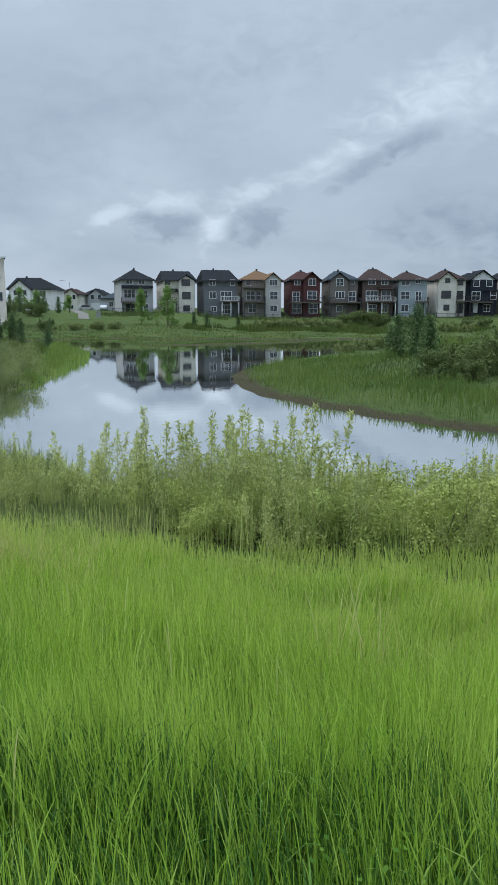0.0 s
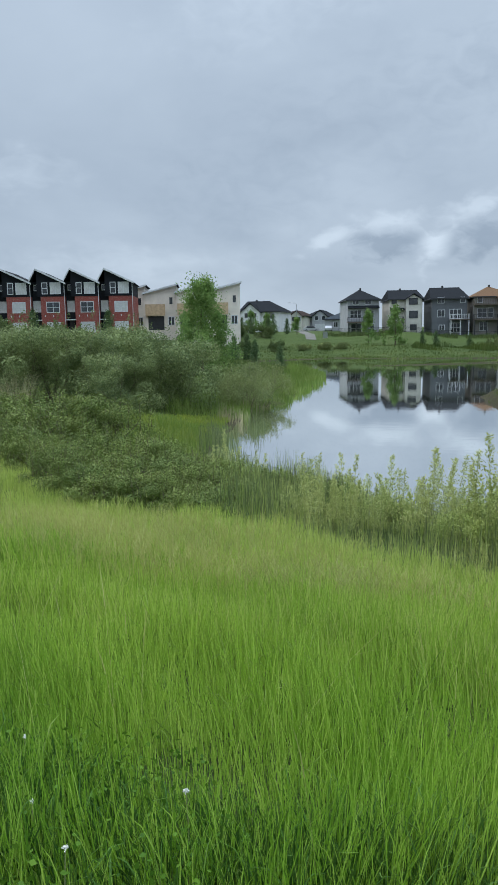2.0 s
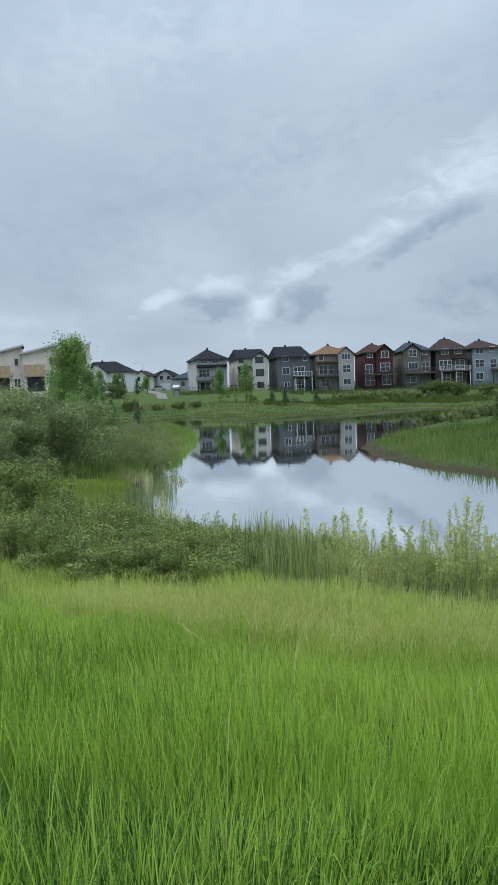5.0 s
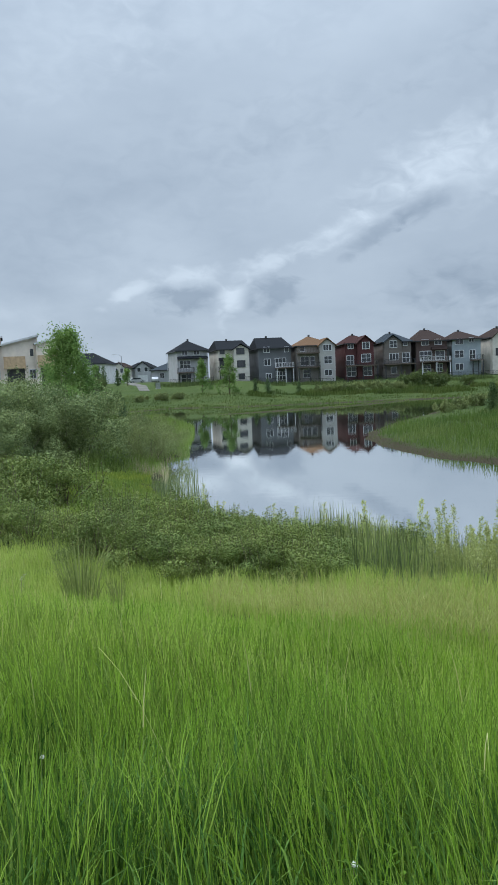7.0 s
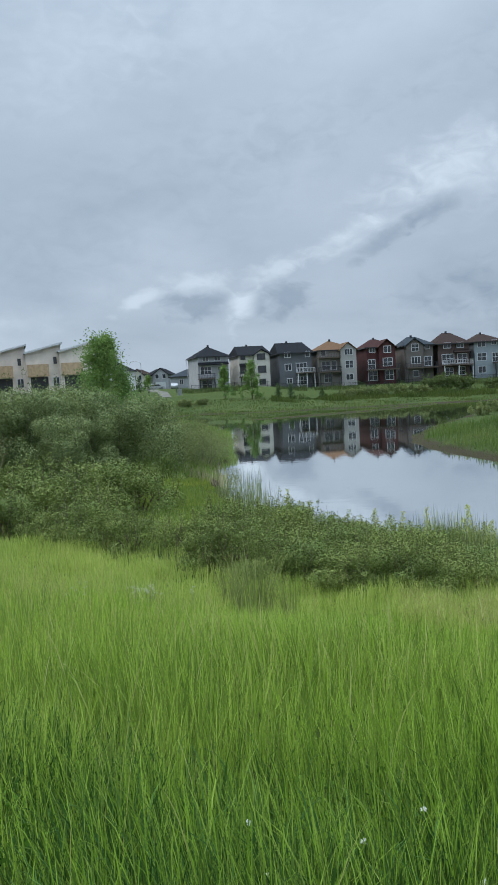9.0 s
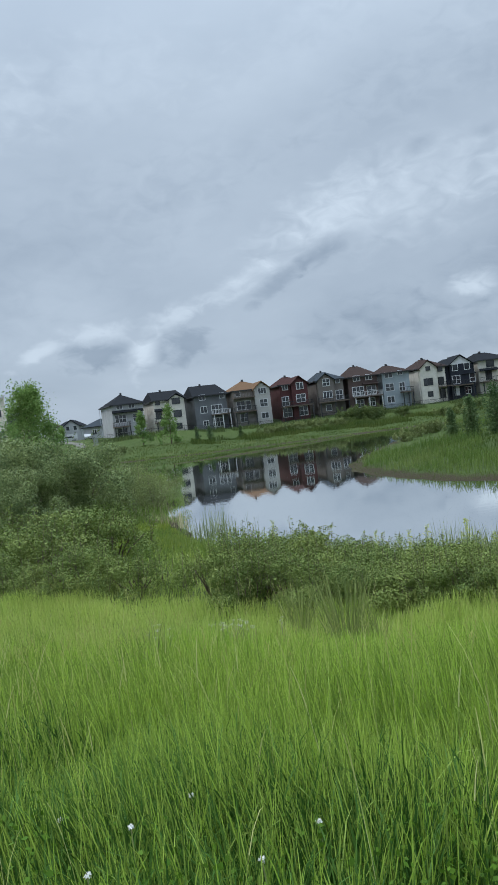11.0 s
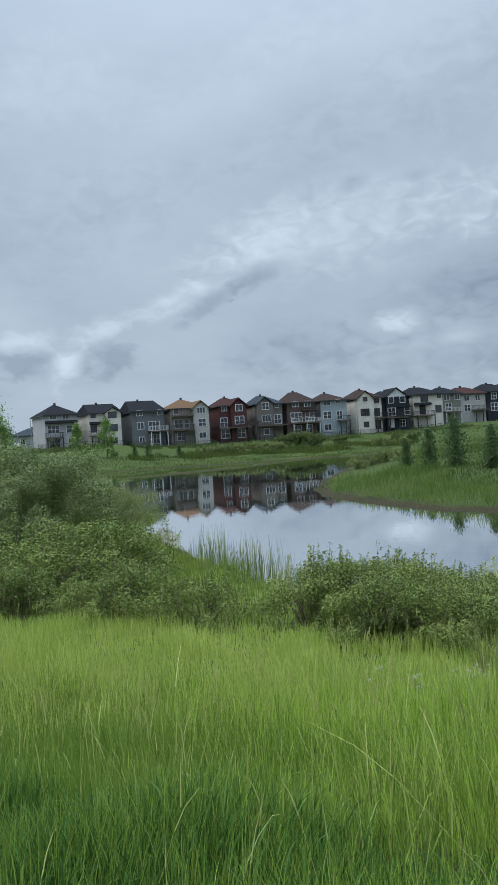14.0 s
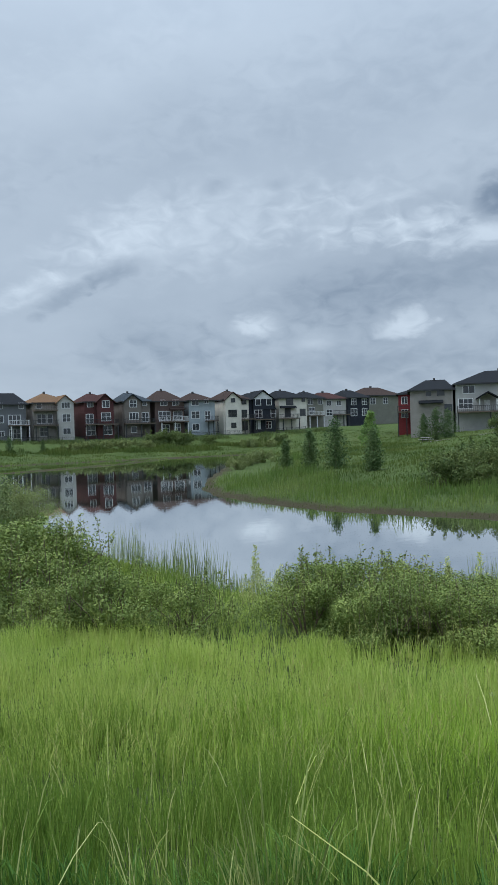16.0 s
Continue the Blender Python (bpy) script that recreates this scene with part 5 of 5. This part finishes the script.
def panicles(n, x0, x1, lo, hi, tall, label):
    """Airy brown seed panicles on hair-thin stalks, so many that they veil the grass."""
    x = rng.uniform(x0, x1, n)
    y = walked(x) + rng.uniform(lo, hi, n)
    k = (y < slope_edge(x) - 0.1) & (np.sin(x * 0.8 + 1.2 * np.sin(y * 0.7)) + rng.normal(0, 0.5, n) > -0.4)
    x, y = x[k], y[k]
    m = len(x)
    h = tall * rng.uniform(0.8, 1.2, m)
    z, a = height(x, y), rng.uniform(0, 2 * np.pi, m)
    sets = [blades(x, y, z + 0.3, h - 0.3, np.full(m, 0.003), np.full(m, 0.12), 0.5, a)]
    for j in range(5):
        b = rng.uniform(0, 2 * np.pi, m)
        sets.append(blades(x + np.cos(a) * 0.08 * h, y + np.sin(a) * 0.08 * h, z + h * (0.7 + 0.055 * j), np.full(m, 0.075), np.full(m, 0.0065), np.full(m, 0.75), 0.3, b))
    v, c, f, at = [], [], [], 0
    for vv, cc, ff in sets:
        v.append(vv)
        c.append(cc + at)
        f.append(ff)
        at += len(vv)
    return stuff("seed_panicles", (np.concatenate(v), np.concatenate(c), np.concatenate(f)), PANICLE, label, "grass")


PANICLE = foliage("brown_seed_panicles", (0.26, 0.275, 0.075), (0.38, 0.395, 0.12), (0.5, 0.51, 0.19), 0.3, 0.6, 0.4)
panicles(3400, -9.0, -1.5, 6.2, 10.5, 0.66, "fine brown seed panicles veiling the meadow grass")
panicles(1100, -22, -9.5, 5.5, 14, 0.66, "fine brown seed panicles among the meadow grass")
stalks(150, -22, 4, 1.8, 5.0, 0.68, "pale straw seed stalks above the meadow grass")
stalks(380, -22, -9.5, 1.0, 5.0, 0.70, "pale bent seed stalks in the coarse meadow grass")
stalks(90, -21, -12.5, 1.6, 4.5, 0.78, "pale drooping seed stalks bowed over the coarse grass", "drooping_stalks", 0.75)
stalks(40, -12.5, 2, 2.0, 4.5, 0.78, "pale drooping seed stalks bowed over the soft grass", "drooping_stalks", 0.6)
stalks(700, -26, 8, 5.0, 14.0, 0.72, "pale straw seed stalks above the meadow grass")


def clover(x, y):
    ob = thing("clover_flower", x, y, float(height(x, y)), rng.uniform(0, 360), "small white clover flower in the grass", "flower", "clover flowers")
    h = rng.uniform(0.30, 0.42)
    bm = bmesh.new()
    stem_mesh(bm, [(0, 0, -0.02), (0.01, 0.005, h * 0.6), (0.02, 0, h)], 0.0025, 0.002, 4)
    part("stem", bm, SHOOT, ob)
    d = rng.normal(size=(70, 3))
    d /= np.linalg.norm(d, axis=1)[:, None]
    d[:, 2] = np.abs(d[:, 2]) * 1.2 - 0.3
    head = new("flower_head", array_mesh("flower_head", *leaves(np.array([0.02, 0, h]) + d * 0.006, 0.0052, 0.3, 1.5), PETAL))
    head.parent = ob
    return ob


for x, y in CLOVERS:
    clover(x, y)


def tall_clump(x, y, n, tall, spread, material, label):
    """A tussock of long arching blades."""
    r, a = spread * np.sqrt(rng.uniform(0, 1, n)), rng.uniform(0, 2 * np.pi, n)
    px, py = x + r * np.cos(a) * 0.4, y + r * np.sin(a) * 0.4
    data = blades(px, py, height(px, py) - 0.02, tall * rng.uniform(0.5, 1.15, n), rng.uniform(0.006, 0.012, n), rng.uniform(0.03, 0.42, n), 0.8, a)
    ob = new("grass_tussock", array_mesh("grass_tussock", *data, material))
    return tagged(ob, label, "grass tussock", "grass tussocks", "stuff")


for x, y, n, tall, w in TUSSOCKS:
    tall_clump(x, y, n, tall * 1.2, w * 0.55, TUSSOCK, "tussock of long arching grass blades")

tall_clump(-22.6, 30.0, 340, 2.6, 1.6, DRY, "tangle of pale dead stems among the shrubs")

for x, y, n, tall, w in [(0.6, 4.9, 20, 0.85, 0.4), (0.9, 4.7, 14, 0.9, 0.3), (-15.6, 9.0, 16, 0.75, 1.2), (-16.9, 8.6, 14, 0.7, 1.2), (-14.4, 8.0, 10, 0.7, 1.0), (-18.2, 9.4, 14, 0.75, 1.2)]:
    tall_clump(x, y, n, tall, w, SEED, "pale bent seed stalks standing over the grass")


def leafy_patch(x, y, radius, n):
    """Low clover leaves crowding between the grass blades."""
    r, a = radius * np.sqrt(rng.uniform(0, 1, n)), rng.uniform(0, 2 * np.pi, n)
    px, py = x + r * np.cos(a), y + r * np.sin(a)
    p = np.stack([px, py, height(px, py) + rng.uniform(0.08, 0.34, n)], 1)
    ob = new("clover_patch", array_mesh("clover_patch", *leaves(p, 0.02, 0.2, 1.2), CLOVER_LEAF))
    return tagged(ob, "dark green clover leaves low in the grass", "clover", "clover patches", "stuff")


CLOVER_LEAF = foliage("clover_leaves", (0.03, 0.08, 0.008), (0.07, 0.16, 0.015), (0.14, 0.25, 0.03), 0.3, 0.8, 0.3)
for x, y, r in [(-3.5, 2.3, 0.7), (-10.0, 3.4, 0.9), (-13.1, 4.3, 0.9), (-11.6, 3.9, 0.6), (0.9, 2.2, 0.8), (-7.4, 2.8, 0.5), (-18.4, 7.6, 0.8), (-5.6, 2.2, 0.5)]:
    leafy_patch(x, y, r, int(2600 * r))

def yarrow(x, y):
    """A weed with flat heads of small white flowers."""
    ob = thing("wildflower", x, y, float(height(x, y)), rng.uniform(0, 360), "wild white yarrow standing in the meadow grass", "flower", "yarrow")
    for k in range(3):
        h, lx, ly = rng.uniform(0.48, 0.6), rng.normal(0, 0.06), rng.normal(0, 0.06)
        bm = bmesh.new()
        stem_mesh(bm, [(0, 0, -0.02), (lx * 0.5, ly * 0.5, h * 0.6), (lx, ly, h)], 0.004, 0.003, 4)
        part("stem", bm, SHOOT, ob)
        r, a = 0.028 * np.sqrt(rng.uniform(0, 1, 60)), rng.uniform(0, 2 * np.pi, 60)
        p = np.stack([lx + r * np.cos(a), ly + r * np.sin(a), h + rng.normal(0, 0.006, 60)], 1)
        head = new("flower_head", array_mesh("flower_head", *leaves(p, 0.0045, 0.2, 1.3), YARROW))
        head.parent = ob
    return ob


YARROW = plain("yarrow_cream", (0.62, 0.60, 0.50), 0.8)
for k in range(11):
    yarrow(-12.45 + rng.normal(0, 0.45), 10.5 + rng.normal(0, 0.25))

# yellow-flowering low plants by the inlet
YELLOW = foliage("yellow_green_weed", (0.12, 0.19, 0.03), (0.21, 0.29, 0.05), (0.38, 0.42, 0.08), 0.4, 0.8)
belt("weeds", 30000, (-19, -11, 24, 38), 0.4, 9.0, 0.36, 0.028, YELLOW, "low yellow-green flowering weeds by the inlet", "weeds",
     lambda x, y: ((x + 15.0) / 3.0) ** 2 + ((y - 31.0) / 5.8) ** 2 < 1 + 0.7 * rng.normal(0, 0.4, len(x)))

# ---- far bank furniture ----


def fence(x0, x1, y):
    ob = thing("fence", 0, 0, 0, 0, "black metal fence along the back gardens", "fence")
    n = int((x1 - x0) / 2.4)
    for i in range(n + 1):
        x = x0 + (x1 - x0) * i / n
        z = float(height(x, y))
        part("post", boxes((x, x + 0.08, y, y + 0.08, z - 0.2, z + 1.25)), FENCE, ob)
        if i < n:
            x2 = x0 + (x1 - x0) * (i + 1) / n
            z2 = float(height(x2, y))
            rows = []
            for f in (0.15, 1.1):
                part("rail", prism(bmesh.new(), [(x + 0.08, z + f), (x2, z2 + f), (x2, z2 + f + 0.06), (x + 0.08, z + f + 0.06)], y + 0.02, y + 0.06), FENCE, ob)
            bm = bmesh.new()
            for k in range(1, 12):
                px = x + (x2 - x) * k / 12
                pz = z + (z2 - z) * k / 12
                box(bm, px, px + 0.035, y + 0.03, y + 0.055, pz + 0.12, pz + 1.14)
            tagged(part("picket_panel", bm, FENCE, ob), kind="stuff")
    return ob


fence(-30, 16, 163.5)
fence(16.5, 62, 164.5)


def strip(name, pts, width, material, label, lift=0.05):
    """A path laid on the ground through points."""
    v, f = [], []
    dense = []
    for (ax, ay), (bx, by) in zip(pts, pts[1:]):
        for k in range(12):
            dense.append((ax + (bx - ax) * k / 12, ay + (by - ay) * k / 12))
    dense.append(pts[-1])
    for i, (x, y) in enumerate(dense):
        qx, qy = dense[min(i + 1, len(dense) - 1)]
        px, py = dense[max(i - 1, 0)]
        l = math.hypot(qx - px, qy - py)
        nx, ny = -(qy - py) / l * width / 2, (qx - px) / l * width / 2
        for s in (1, -1):
            zz = float(height(x + nx * s, y + ny * s)) + lift
            v += [(x + nx * s, y + ny * s, zz), (x + nx * s, y + ny * s, zz - 0.3)]
    for i in range(len(dense) - 1):
        a, b = i * 4, i * 4 + 4
        f += [(a, a + 2, b + 2, b), (a, b, b + 1, a + 1), (a + 2, a + 3, b + 3, b + 2)]
    ob = mesh_object(name, v, f, material)
    return tagged(ob, label, "path", kind="structure")


PATHWAY = plain("worn_path", (0.13, 0.125, 0.11), 0.9)
strip("pavement", [(38, 118), (46, 106), (56, 101), (68, 100), (84, 104)], 2.0, PATHWAY, "pale concrete footpath over the rise")
strip("pavement", [(-34, 153), (-37, 165), (-42, 180), (-46, 196)], 2.2, PATHWAY, "pale concrete footpath up to the street")
ASPHALT = plain("asphalt", (0.055, 0.055, 0.057), 0.9)
strip("road", [(-75, 212), (-50, 208), (-28, 204)], 8.0, ASPHALT, "grey asphalt street between far houses")


def street_lamp(x, y, tall, reach):
    ob = thing("street_lamp", x, y, float(height(x, y)), 0, "grey metal street lamp with a curved arm", "street lamp", "street lamps")
    steel = GALV
    bm = bmesh.new()
    stem_mesh(bm, [(0, 0, -0.3), (0, 0, tall * 0.6), (0, 0, tall)], 0.1, 0.06, 7)
    part("pole", bm, steel, ob)
    bm = bmesh.new()
    stem_mesh(bm, [(0, 0, tall - 0.05), (reach * 0.3, 0, tall + 0.35), (reach * 0.7, 0, tall + 0.5), (reach, 0, tall + 0.45)], 0.045, 0.035, 6)
    part("arm", bm, steel, ob)
    part("lamp_head", boxes((min(reach, reach * 1.35), max(reach, reach * 1.35), -0.12, 0.12, tall + 0.38, tall + 0.52)), steel, ob)
    return ob


GALV = plain("galvanised_steel", (0.4, 0.42, 0.44), 0.45, 0.5, 0.6)
street_lamp(-47.5, 198, 7.5, -1.8)
street_lamp(-33.5, 186, 7.0, 1.6)

UTIL = plain("utility_green_grey", (0.24, 0.26, 0.24), 0.5)
ub = thing("utility_box", -31.6, 156.0, float(height(-31.6, 156.0)), 10, "pale metal utility box on the far lawn", "utility box")
bm = boxes((-0.5, 0.5, -0.4, 0.4, -0.1, 1.35))
bmesh.ops.bevel(bm, geom=bm.edges[:], offset=0.05, segments=2, affect="EDGES")
part("cabinet", bm, UTIL, ub)
part("plinth", boxes((-0.6, 0.6, -0.5, 0.5, -0.3, 0.06)), CONCRETE, ub)


def parked_car(x, y, turn, body_mat, label):
    car = thing("car", x, y, float(height(x, y)) + 0.06, turn, label, "car", "parked cars")
    bm = bmesh.new()
    prism(bm, [(-2.2, 0.35), (2.2, 0.35), (2.25, 0.75), (1.3, 0.95), (0.75, 1.48), (-1.2, 1.52), (-1.9, 1.0), (-2.25, 0.9)], -0.88, 0.88)
    bmesh.ops.bevel(bm, geom=bm.edges[:], offset=0.06, segments=2, affect="EDGES")
    part("body", bm, body_mat, car)
    bm = bmesh.new()
    prism(bm, [(0.62, 1.42), (1.12, 1.0), (-1.5, 1.0), (-1.15, 1.44)], -0.9, 0.9)
    part("side_glass", bm, GLASS, car)
    for wx in (-1.4, 1.4):
        for wy in (-0.82, 0.82):
            bm = bmesh.new()
            bmesh.ops.create_cone(bm, cap_ends=True, segments=20, radius1=0.33, radius2=0.33, depth=0.22, matrix=Matrix.Translation((wx, wy, 0.30)) @ Matrix.Rotation(math.pi / 2, 4, "X"))
            wheel = part("wheel", bm, DARK, car)
            bm = bmesh.new()
            bmesh.ops.create_cone(bm, cap_ends=True, segments=14, radius1=0.19, radius2=0.19, depth=0.24, matrix=Matrix.Translation((wx, wy, 0.30)) @ Matrix.Rotation(math.pi / 2, 4, "X"))
            part("rim", bm, GALV, wheel)
    for wy in (-0.6, 0.6):
        part("headlight", boxes((2.2, 2.27, wy - 0.18, wy + 0.18, 0.62, 0.78)), BLIND, car)
    return car


CAR_WHITE = plain("white_car_paint", (0.45, 0.46, 0.47), 0.35, 0.4, 0, 0.03)
parked_car(-44.5, 203, 20, CAR_WHITE, "white car parked on the far street")
parked_car(-39.0, 200, 100, CAR_WHITE, "white car parked on the far street")


def bench(x, y, turn):
    ob = thing("picnic_table", x, y, float(height(x, y)), turn, "pale picnic table beside the footpath", "picnic table")
    pale_wood = plain("pale_bench_slats", (0.5, 0.48, 0.44), 0.7)
    for k in range(4):
        part("slat", boxes((-0.9, 0.9, -0.36 + k * 0.19, -0.2 + k * 0.19, 0.70, 0.75)), pale_wood, ob)
    for sy in (-0.75, 0.55):
        part("seat", boxes((-0.9, 0.9, sy, sy + 0.25, 0.42, 0.47)), pale_wood, ob)
    for sx in (-0.6, 0.55):
        part("leg", boxes((sx, sx + 0.06, -0.75, 0.8, 0.36, 0.42), (sx, sx + 0.06, -0.3, -0.22, 0, 0.70), (sx, sx + 0.06, 0.26, 0.34, 0, 0.70)), DARK, ob)
    return ob


bench(53.0, 103.6, 10)

for old in (shrub_a, shrub_b, shrub_c, willow, inlet_willow, pale, shoots_a, shoots_b, shoots_c, far_dark, far_pale):
    drop_template(old)
